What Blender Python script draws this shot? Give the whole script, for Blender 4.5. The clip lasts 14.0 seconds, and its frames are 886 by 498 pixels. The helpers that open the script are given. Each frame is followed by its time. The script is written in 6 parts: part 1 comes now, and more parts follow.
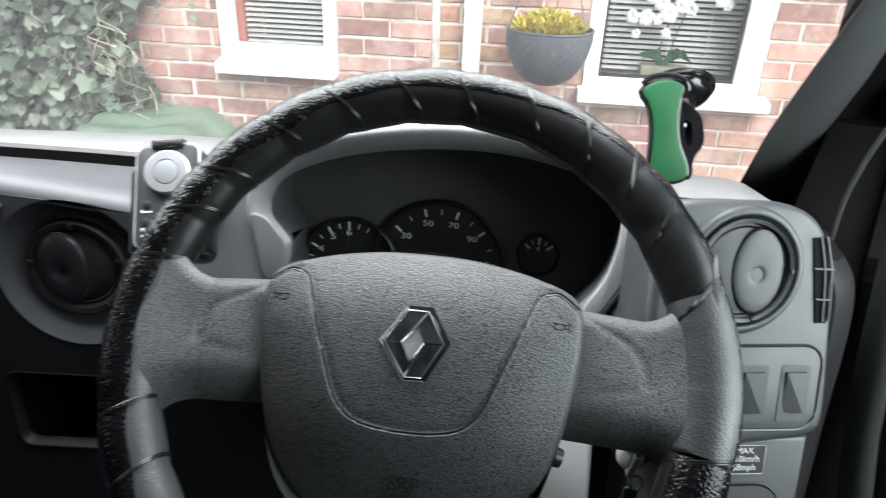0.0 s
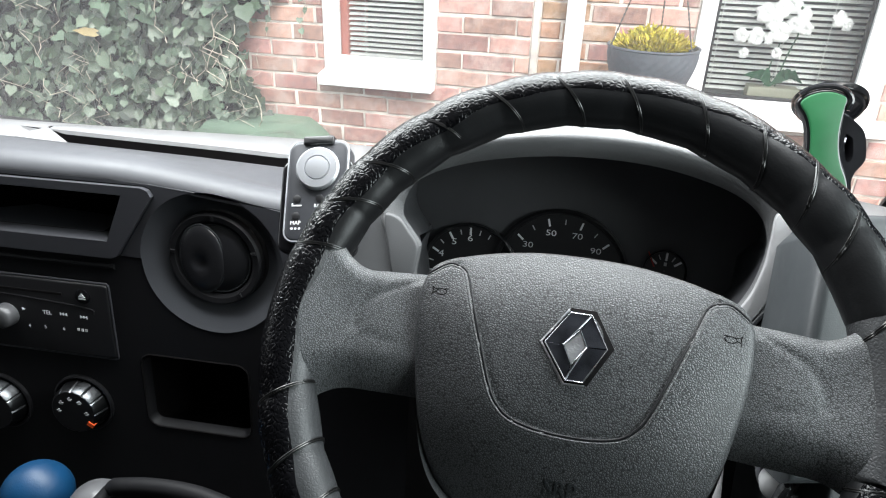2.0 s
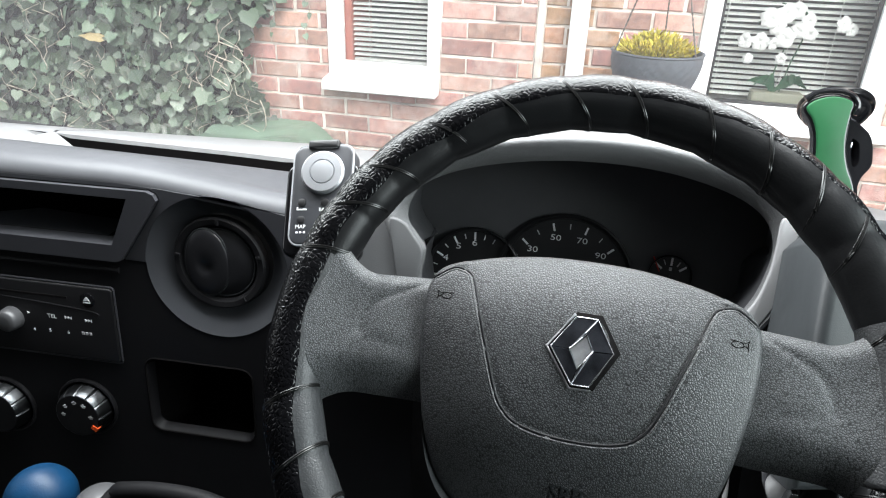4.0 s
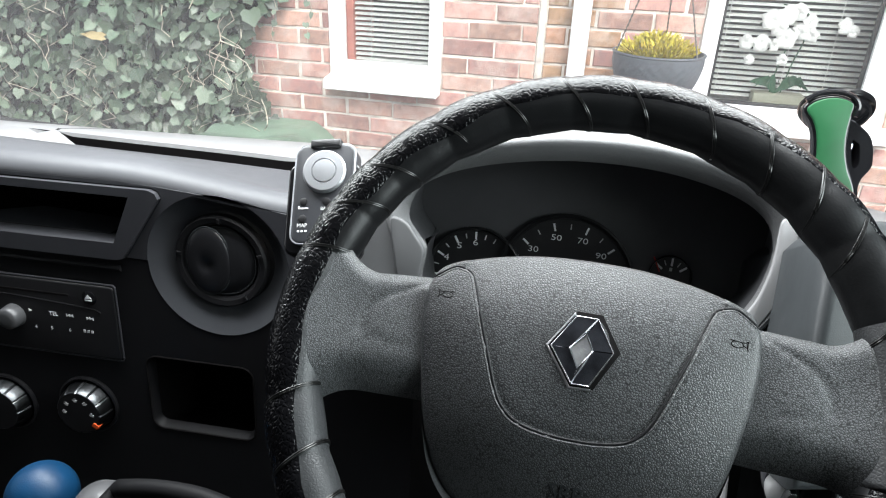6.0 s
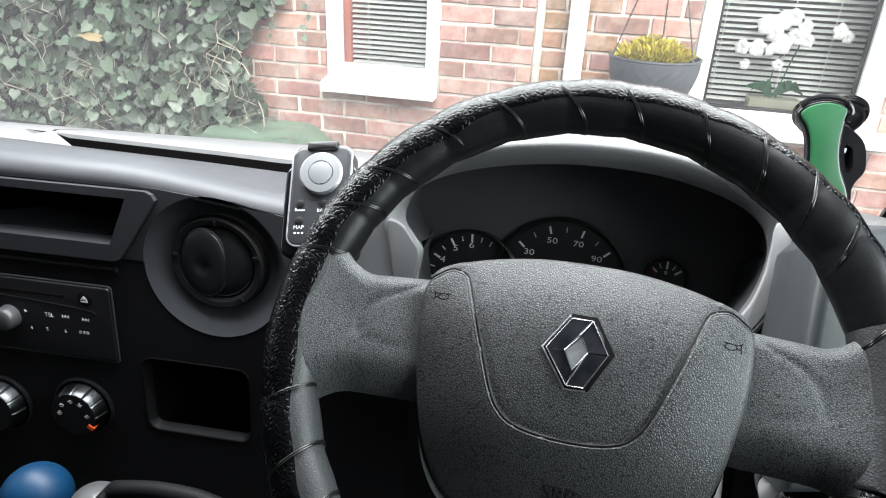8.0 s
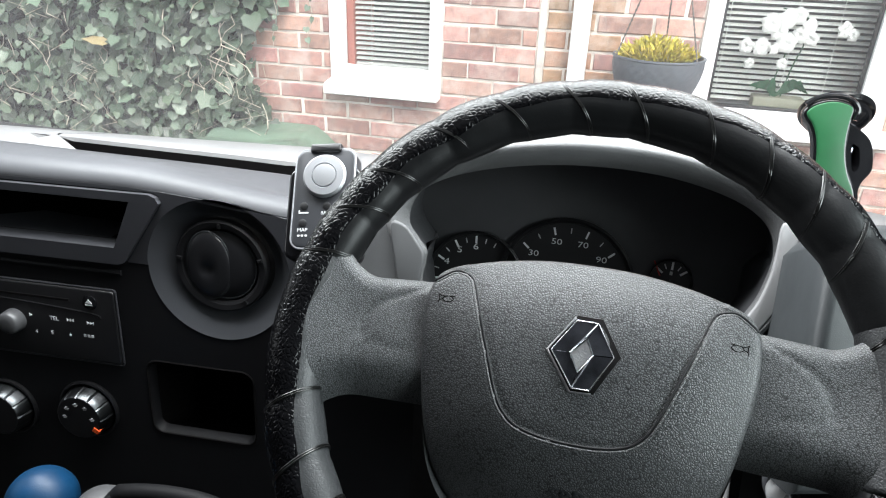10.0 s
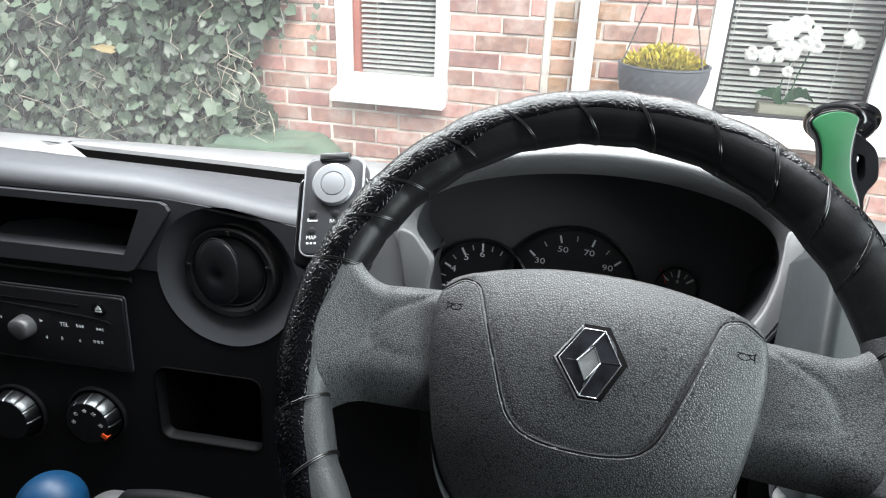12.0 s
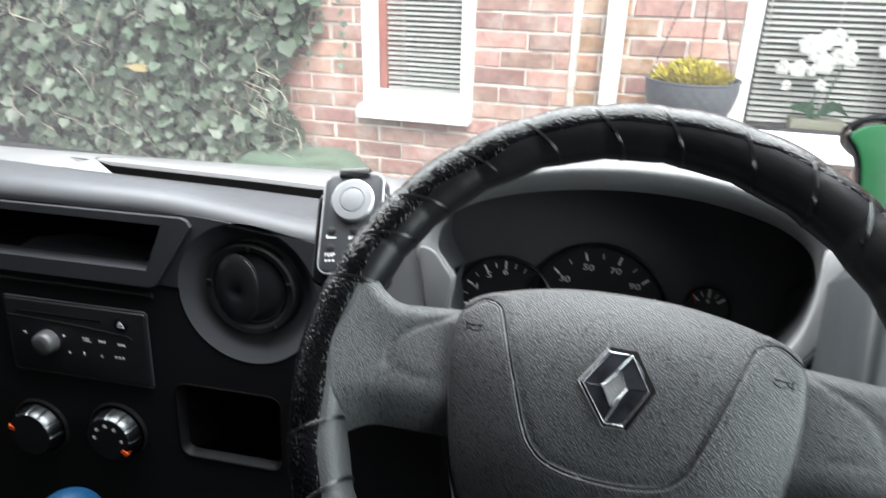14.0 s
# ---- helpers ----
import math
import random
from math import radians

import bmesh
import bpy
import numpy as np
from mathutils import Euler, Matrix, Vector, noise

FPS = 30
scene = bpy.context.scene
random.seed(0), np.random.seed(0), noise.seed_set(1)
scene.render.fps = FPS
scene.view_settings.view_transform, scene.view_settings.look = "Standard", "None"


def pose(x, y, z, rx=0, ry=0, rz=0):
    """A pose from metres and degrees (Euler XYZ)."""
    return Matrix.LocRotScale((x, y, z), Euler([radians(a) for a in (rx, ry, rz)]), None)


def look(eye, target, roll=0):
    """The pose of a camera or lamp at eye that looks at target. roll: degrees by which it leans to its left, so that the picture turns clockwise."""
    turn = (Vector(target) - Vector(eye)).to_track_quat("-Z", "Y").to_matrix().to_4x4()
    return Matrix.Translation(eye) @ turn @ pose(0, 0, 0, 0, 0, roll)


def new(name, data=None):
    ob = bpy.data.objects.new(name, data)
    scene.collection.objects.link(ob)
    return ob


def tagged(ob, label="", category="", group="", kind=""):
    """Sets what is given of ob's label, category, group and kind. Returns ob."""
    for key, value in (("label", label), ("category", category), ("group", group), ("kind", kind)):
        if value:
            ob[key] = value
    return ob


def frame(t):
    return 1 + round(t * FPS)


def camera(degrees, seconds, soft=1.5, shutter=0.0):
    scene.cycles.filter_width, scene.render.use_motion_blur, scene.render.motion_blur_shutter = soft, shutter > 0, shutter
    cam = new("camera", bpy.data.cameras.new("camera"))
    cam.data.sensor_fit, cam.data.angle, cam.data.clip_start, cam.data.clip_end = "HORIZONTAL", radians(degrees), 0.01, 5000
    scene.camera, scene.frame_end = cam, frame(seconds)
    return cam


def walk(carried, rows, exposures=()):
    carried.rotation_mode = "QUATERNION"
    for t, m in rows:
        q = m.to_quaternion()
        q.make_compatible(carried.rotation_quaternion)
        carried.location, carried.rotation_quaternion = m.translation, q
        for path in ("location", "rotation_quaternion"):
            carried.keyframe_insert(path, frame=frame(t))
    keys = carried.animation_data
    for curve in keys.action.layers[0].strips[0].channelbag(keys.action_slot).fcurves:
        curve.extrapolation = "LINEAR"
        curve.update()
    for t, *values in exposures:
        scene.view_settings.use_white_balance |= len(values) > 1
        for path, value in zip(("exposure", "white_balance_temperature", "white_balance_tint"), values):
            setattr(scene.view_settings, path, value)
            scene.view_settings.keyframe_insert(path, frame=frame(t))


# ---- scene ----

# ---------------------------------------------------------------- camera
cam = camera(68.0, 14.0, 1.1, 0.5)
ROWS = [
    (0.0, 0.0540, -0.3339, 1.7708, 6.81, -27.13, 2.28),
    (0.2, 0.0666, -0.3268, 1.7638, 5.16, -27.05, 1.82),
    (0.5, 0.0748, -0.3297, 1.7629, 3.15, -27.41, 1.49),
    (0.7, 0.0715, -0.3297, 1.7629, 2.90, -27.41, 1.55),
    (1.0, 0.0421, -0.3305, 1.7574, 6.70, -27.53, 2.91),
    (1.2, 0.0256, -0.3348, 1.7584, 10.46, -27.80, 1.77),
    (1.5, 0.0052, -0.3448, 1.7595, 13.45, -26.50, 1.90),
    (2.0, 0.0012, -0.3468, 1.7580, 14.15, -25.92, 1.96),
    (2.5, 0.0009, -0.3492, 1.7584, 14.34, -25.59, 2.09),
    (3.0, -0.0003, -0.3467, 1.7567, 14.46, -25.53, 1.94),
    (5.5, 0.0000, -0.3482, 1.7575, 14.55, -25.44, 2.00),
    (6.0, -0.0001, -0.3488, 1.7573, 14.53, -25.50, 2.15),
    (6.5, -0.0004, -0.3493, 1.7578, 14.53, -25.48, 2.32),
    (7.0, -0.0002, -0.3500, 1.7584, 14.47, -25.37, 2.41),
    (7.5, 0.0003, -0.3500, 1.7579, 14.37, -25.34, 2.36),
    (8.0, 0.0007, -0.3507, 1.7578, 14.20, -25.24, 2.50),
    (10.5, -0.0003, -0.3484, 1.7577, 14.65, -25.15, 2.00),
    (11.0, -0.0027, -0.3494, 1.7591, 14.73, -24.93, 2.40),
    (11.5, -0.0031, -0.3521, 1.7615, 14.91, -24.79, 2.42),
    (12.0, -0.0011, -0.3529, 1.7604, 15.09, -24.59, 1.96),
    (12.5, 0.0013, -0.3534, 1.7603, 14.90, -24.83, 1.64),
    (13.0, 0.0022, -0.3522, 1.7585, 14.86, -24.92, 1.67),
    (13.5, 0.0011, -0.3504, 1.7565, 14.73, -25.03, 2.11),
    (13.7, 0.0008, -0.3500, 1.7564, 14.85, -25.00, 2.05),
    (14.0, -0.0008, -0.3387, 1.7564, 17.59, -23.29, 1.18),
]


def aim(x, y, z, yaw, pitch, roll):
    a, b = radians(yaw), radians(pitch)
    way = Vector((-math.sin(a) * math.cos(b), math.cos(a) * math.cos(b), math.sin(b)))
    return look((x, y, z), Vector((x, y, z)) + 2 * way, roll)


walk(cam, [(t, aim(*row)) for t, *row in ROWS],
     [(0.0, 1.86), (0.5, 1.84), (0.9, 1.95), (1.6, 1.97), (2.1, 1.87), (8.0, 1.87), (14.0, 1.86)])

# ---------------------------------------------------------------- world and light
world = bpy.data.worlds.new("overcast_sky")
scene.world = world
world.use_nodes = True
wn = world.node_tree
wn.nodes.clear()
sky = wn.nodes.new("ShaderNodeTexSky")
sky.sky_type = "NISHITA"
sky.sun_disc = False
sky.sun_elevation, sky.sun_rotation = radians(48), radians(150)
sky.dust_density = 4.0
pale = wn.nodes.new("ShaderNodeHueSaturation")
pale.inputs["Saturation"].default_value = 0.22
bg = wn.nodes.new("ShaderNodeBackground")
bg.inputs["Strength"].default_value = 0.15
wo = wn.nodes.new("ShaderNodeOutputWorld")
wn.links.new(sky.outputs[0], pale.inputs["Color"])
wn.links.new(pale.outputs[0], bg.inputs["Color"])
wn.links.new(bg.outputs[0], wo.inputs["Surface"])
sun_data = bpy.data.lights.new("sun", "SUN")
sun_data.energy, sun_data.angle, sun_data.color = 0.36, radians(40), (1.0, 0.985, 0.96)
sun = new("sun", sun_data)
sun.matrix_world = look((3, -6, 9), (0, 0, 0))


def opening_light(name, place, towards, wide, high, watts, tint):
    """Sky light that comes in by one of the cab's openings."""
    data = bpy.data.lights.new(name, "AREA")
    data.shape, data.size, data.size_y, data.energy, data.color = "RECTANGLE", wide, high, watts, tint
    new(name, data).matrix_world = look(place, towards)


opening_light("windscreen_light", (-0.32, 0.225, 1.872), (-0.32, -0.275, 1.372), 1.10, 0.26, 6.0, (0.955, 0.985, 1.0))
opening_light("door_light", (0.615, -0.08, 1.70), (0.0, -0.04, 1.50), 0.56, 0.52, 2.9, (0.86, 0.99, 1.0))

# ---------------------------------------------------------------- materials


def material(name, colour, rough=0.5, metal=0.0, grain=0.0, grain_scale=600.0, kind="noise", vary=0.12, vary_scale=9.0,
             coat=0.0, rough_vary=0.1, spec=0.5, random=0.0, second=None, island=False, plateau=0.18, groove=0.0):
    """A surface with a slow variation of its colour, a fine relief and an uneven gloss."""
    m = bpy.data.materials.new(name)
    m.use_nodes = True
    nt, ln = m.node_tree, m.node_tree.links.new
    bsdf = nt.nodes["Principled BSDF"]
    co = nt.nodes.new("ShaderNodeTexCoord")
    slow = nt.nodes.new("ShaderNodeTexNoise")
    slow.inputs["Scale"].default_value, slow.inputs["Detail"].default_value = vary_scale, 6.0
    ln(co.outputs["Object"], slow.inputs["Vector"])
    mix = nt.nodes.new("ShaderNodeMix")
    mix.data_type = "RGBA"
    other = second or tuple(c * (1 - 2.2 * vary) for c in colour)
    mix.inputs[6].default_value = (*[min(1, c * (1 + vary)) for c in colour], 1)
    mix.inputs[7].default_value = (*other, 1)
    ramp = nt.nodes.new("ShaderNodeMapRange")
    ramp.inputs[1].default_value, ramp.inputs[2].default_value = 0.3, 0.72
    ln(slow.outputs[0], ramp.inputs[0])
    ln(ramp.outputs[0], mix.inputs[0])
    out = mix.outputs[2]
    if random or island:
        if island:
            info = nt.nodes.new("ShaderNodeNewGeometry").outputs["Random Per Island"]
        else:
            info = nt.nodes.new("ShaderNodeObjectInfo").outputs["Random"]
        hsv = nt.nodes.new("ShaderNodeHueSaturation")
        span = nt.nodes.new("ShaderNodeMapRange")
        span.inputs[3].default_value, span.inputs[4].default_value = 1 - random, 1 + random
        ln(info, span.inputs[0])
        ln(span.outputs[0], hsv.inputs["Value"])
        turn = nt.nodes.new("ShaderNodeMath")
        turn.operation = "MULTIPLY_ADD"
        turn.inputs[1].default_value, turn.inputs[2].default_value = 7.3, 0.0
        ln(info, turn.inputs[0])
        part_of = nt.nodes.new("ShaderNodeMath")
        part_of.operation = "FRACT"
        ln(turn.outputs[0], part_of.inputs[0])
        hue = nt.nodes.new("ShaderNodeMapRange")
        hue.inputs[3].default_value, hue.inputs[4].default_value = 0.5 - 0.03 * random, 0.5 + 0.05 * random
        ln(part_of.outputs[0], hue.inputs[0])
        ln(hue.outputs[0], hsv.inputs["Hue"])
        ln(out, hsv.inputs["Color"])
        out = hsv.outputs[0]
    ln(out, bsdf.inputs["Base Color"])
    gloss = nt.nodes.new("ShaderNodeMapRange")
    gloss.inputs[3].default_value, gloss.inputs[4].default_value = max(0.02, rough - rough_vary), min(1, rough + rough_vary)
    fine = nt.nodes.new("ShaderNodeTexNoise")
    fine.inputs["Scale"].default_value, fine.inputs["Detail"].default_value = vary_scale * 5, 5.0
    ln(co.outputs["Object"], fine.inputs["Vector"])
    ln(fine.outputs[0], gloss.inputs[0])
    ln(gloss.outputs[0], bsdf.inputs["Roughness"])
    bsdf.inputs["Metallic"].default_value = metal
    bsdf.inputs["Specular IOR Level"].default_value = spec
    bsdf.inputs["Coat Weight"].default_value = coat
    bsdf.inputs["Coat Roughness"].default_value = 0.1
    if grain:
        bump = nt.nodes.new("ShaderNodeBump")
        bump.inputs["Strength"].default_value = 1.0
        bump.inputs["Distance"].default_value = grain
        if kind == "noise":
            tex = nt.nodes.new("ShaderNodeTexNoise")
            tex.inputs["Detail"].default_value = 4.0
        else:
            tex = nt.nodes.new("ShaderNodeTexVoronoi")
            tex.feature = "DISTANCE_TO_EDGE" if kind == "cells" else "SMOOTH_F1"
        tex.inputs["Scale"].default_value = grain_scale
        warp = nt.nodes.new("ShaderNodeTexNoise")
        warp.inputs["Scale"].default_value = grain_scale * 0.6
        add = nt.nodes.new("ShaderNodeMix")
        add.data_type = "RGBA"
        add.blend_type = "LINEAR_LIGHT"
        add.inputs[0].default_value = 0.35 / grain_scale
        ln(co.outputs["Object"], warp.inputs["Vector"])
        ln(co.outputs["Object"], add.inputs[6])
        ln(warp.outputs["Color"], add.inputs[7])
        ln(add.outputs[2], tex.inputs["Vector"])
        level = nt.nodes.new("ShaderNodeMapRange")
        level.inputs[1].default_value = 0.0
        level.inputs[2].default_value = plateau if kind == "cells" else 1.0
        ln(tex.outputs[0], level.inputs[0])
        ln(level.outputs[0], bump.inputs["Height"])
        ln(bump.outputs[0], bsdf.inputs["Normal"])
        if groove:
            deep = nt.nodes.new("ShaderNodeMapRange")
            deep.inputs[1].default_value, deep.inputs[2].default_value = 0.0, plateau * 0.6
            deep.inputs[3].default_value = 1 - groove
            ln(tex.outputs[0], deep.inputs[0])
            tone = nt.nodes.new("ShaderNodeMix")
            tone.data_type, tone.blend_type = "RGBA", "MULTIPLY"
            tone.inputs[0].default_value = 1.0
            ln(out, tone.inputs[6])
            ln(deep.outputs[0], tone.inputs[7])
            ln(tone.outputs[2], bsdf.inputs["Base Color"])
    return m


def pebbled(name, colour, rough, cell, depth, dark=0.5, stretch=1.0, turn=0.0, vary=0.1, spec=0.5, soft=0.34, wear=0.0):
    """Moulded or embossed skin: rounded pebbles parted by narrow dark creases, with slow changes of gloss."""
    m = bpy.data.materials.new(name)
    m.use_nodes = True
    nt, ln = m.node_tree, m.node_tree.links.new
    bsdf = nt.nodes["Principled BSDF"]
    co = nt.nodes.new("ShaderNodeTexCoord")
    lay = nt.nodes.new("ShaderNodeMapping")
    lay.inputs["Rotation"].default_value = (0.0, radians(turn), 0.0)
    lay.inputs["Scale"].default_value = (1.0, 1.0, stretch)
    ln(co.outputs["Object"], lay.inputs["Vector"])
    warp = nt.nodes.new("ShaderNodeTexNoise")
    warp.inputs["Scale"].default_value, warp.inputs["Detail"].default_value = 0.45 / cell, 2.0
    ln(lay.outputs[0], warp.inputs["Vector"])
    bend = nt.nodes.new("ShaderNodeMix")
    bend.data_type, bend.blend_type = "RGBA", "LINEAR_LIGHT"
    bend.inputs[0].default_value = 0.55 * cell
    ln(lay.outputs[0], bend.inputs[6])
    ln(warp.outputs["Color"], bend.inputs[7])
    cells = nt.nodes.new("ShaderNodeTexVoronoi")
    cells.feature = "DISTANCE_TO_EDGE"
    cells.inputs["Scale"].default_value = 1.0 / cell
    ln(bend.outputs[2], cells.inputs["Vector"])
    crown = nt.nodes.new("ShaderNodeMapRange")
    crown.interpolation_type = "SMOOTHSTEP"
    crown.inputs[2].default_value = soft
    ln(cells.outputs["Distance"], crown.inputs[0])
    bump = nt.nodes.new("ShaderNodeBump")
    bump.inputs["Distance"].default_value = depth
    ln(crown.outputs[0], bump.inputs["Height"])
    ln(bump.outputs[0], bsdf.inputs["Normal"])
    slow = nt.nodes.new("ShaderNodeTexNoise")
    slow.inputs["Scale"].default_value, slow.inputs["Detail"].default_value = 16.0, 5.0
    ln(co.outputs["Object"], slow.inputs["Vector"])
    tone = nt.nodes.new("ShaderNodeMapRange")
    tone.inputs[1].default_value, tone.inputs[2].default_value = 0.3, 0.7
    tone.inputs[3].default_value, tone.inputs[4].default_value = 1 - vary, 1 + vary
    ln(slow.outputs[0], tone.inputs[0])
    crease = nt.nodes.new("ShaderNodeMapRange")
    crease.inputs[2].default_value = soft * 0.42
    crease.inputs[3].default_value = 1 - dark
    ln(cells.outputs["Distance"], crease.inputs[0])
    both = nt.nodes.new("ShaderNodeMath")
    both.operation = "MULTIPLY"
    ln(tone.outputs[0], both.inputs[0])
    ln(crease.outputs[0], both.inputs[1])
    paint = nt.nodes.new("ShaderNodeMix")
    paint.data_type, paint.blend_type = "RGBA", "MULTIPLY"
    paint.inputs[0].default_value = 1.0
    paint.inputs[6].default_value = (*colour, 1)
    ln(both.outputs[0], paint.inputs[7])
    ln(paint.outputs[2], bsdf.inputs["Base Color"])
    gloss = nt.nodes.new("ShaderNodeMapRange")
    gloss.inputs[1].default_value, gloss.inputs[2].default_value = 0.3, 0.7
    gloss.inputs[3].default_value, gloss.inputs[4].default_value = rough + 0.07, max(0.04, rough - 0.07 - wear)
    ln(slow.outputs[0], gloss.inputs[0])
    ln(gloss.outputs[0], bsdf.inputs["Roughness"])
    bsdf.inputs["Specular IOR Level"].default_value = spec
    return m


def dusty_glass(name, dust, tint=(1, 1, 1), gloss=0.06):
    """A clear pane that mirrors a little and carries a thin film of dust."""
    m = bpy.data.materials.new(name)
    m.use_nodes = True
    nt, ln = m.node_tree, m.node_tree.links.new
    nt.nodes.clear()
    out = nt.nodes.new("ShaderNodeOutputMaterial")
    clear = nt.nodes.new("ShaderNodeBsdfTransparent")
    clear.inputs[0].default_value = (*tint, 1)
    mirror = nt.nodes.new("ShaderNodeBsdfGlossy")
    mirror.inputs["Roughness"].default_value = 0.02
    fres = nt.nodes.new("ShaderNodeFresnel")
    fres.inputs[0].default_value = 1.0 + gloss * 4.5
    one = nt.nodes.new("ShaderNodeMixShader")
    film = nt.nodes.new("ShaderNodeBsdfTranslucent")
    film.inputs[0].default_value = (0.85, 0.87, 0.88, 1)
    two = nt.nodes.new("ShaderNodeMixShader")
    co = nt.nodes.new("ShaderNodeTexCoord")
    specks = nt.nodes.new("ShaderNodeTexVoronoi")
    specks.inputs["Scale"].default_value = 38.0
    dot = nt.nodes.new("ShaderNodeMapRange")
    dot.inputs[1].default_value, dot.inputs[2].default_value = 0.10, 0.05
    dot.inputs[3].default_value, dot.inputs[4].default_value = 0.0, dust * 1.6
    cloud = nt.nodes.new("ShaderNodeTexNoise")
    cloud.inputs["Scale"].default_value, cloud.inputs["Detail"].default_value = 5.0, 5.0
    base = nt.nodes.new("ShaderNodeMapRange")
    base.inputs[3].default_value, base.inputs[4].default_value = dust * 0.6, dust * 1.4
    both = nt.nodes.new("ShaderNodeMath")
    ln(co.outputs["Object"], specks.inputs["Vector"])
    ln(co.outputs["Object"], cloud.inputs["Vector"])
    ln(specks.outputs["Distance"], dot.inputs[0])
    ln(cloud.outputs[0], base.inputs[0])
    ln(dot.outputs[0], both.inputs[0])
    ln(base.outputs[0], both.inputs[1])
    ln(fres.outputs[0], one.inputs[0])
    ln(clear.outputs[0], one.inputs[1])
    ln(mirror.outputs[0], one.inputs[2])
    ln(both.outputs[0], two.inputs[0])
    ln(one.outputs[0], two.inputs[1])
    ln(film.outputs[0], two.inputs[2])
    ln(two.outputs[0], out.inputs["Surface"])
    return m


def weathered(m, pale, amount, scale):
    """Lays a patchy pale bloom over the colour that a material already has."""
    nt, ln = m.node_tree, m.node_tree.links.new
    bsdf = nt.nodes["Principled BSDF"]
    under = bsdf.inputs["Base Color"].links[0].from_socket
    geo = nt.nodes.new("ShaderNodeNewGeometry")
    patch = nt.nodes.new("ShaderNodeTexNoise")
    patch.inputs["Scale"].default_value, patch.inputs["Detail"].default_value, patch.inputs["Roughness"].default_value = scale, 8.0, 0.62
    ln(geo.outputs["Position"], patch.inputs["Vector"])
    level = nt.nodes.new("ShaderNodeMapRange")
    level.inputs[1].default_value, level.inputs[2].default_value, level.inputs[4].default_value = 0.48, 0.78, amount
    ln(patch.outputs[0], level.inputs[0])
    mix = nt.nodes.new("ShaderNodeMix")
    mix.data_type = "RGBA"
    mix.inputs[7].default_value = (*pale, 1)
    ln(level.outputs[0], mix.inputs[0])
    ln(under, mix.inputs[6])
    ln(mix.outputs[2], bsdf.inputs["Base Color"])


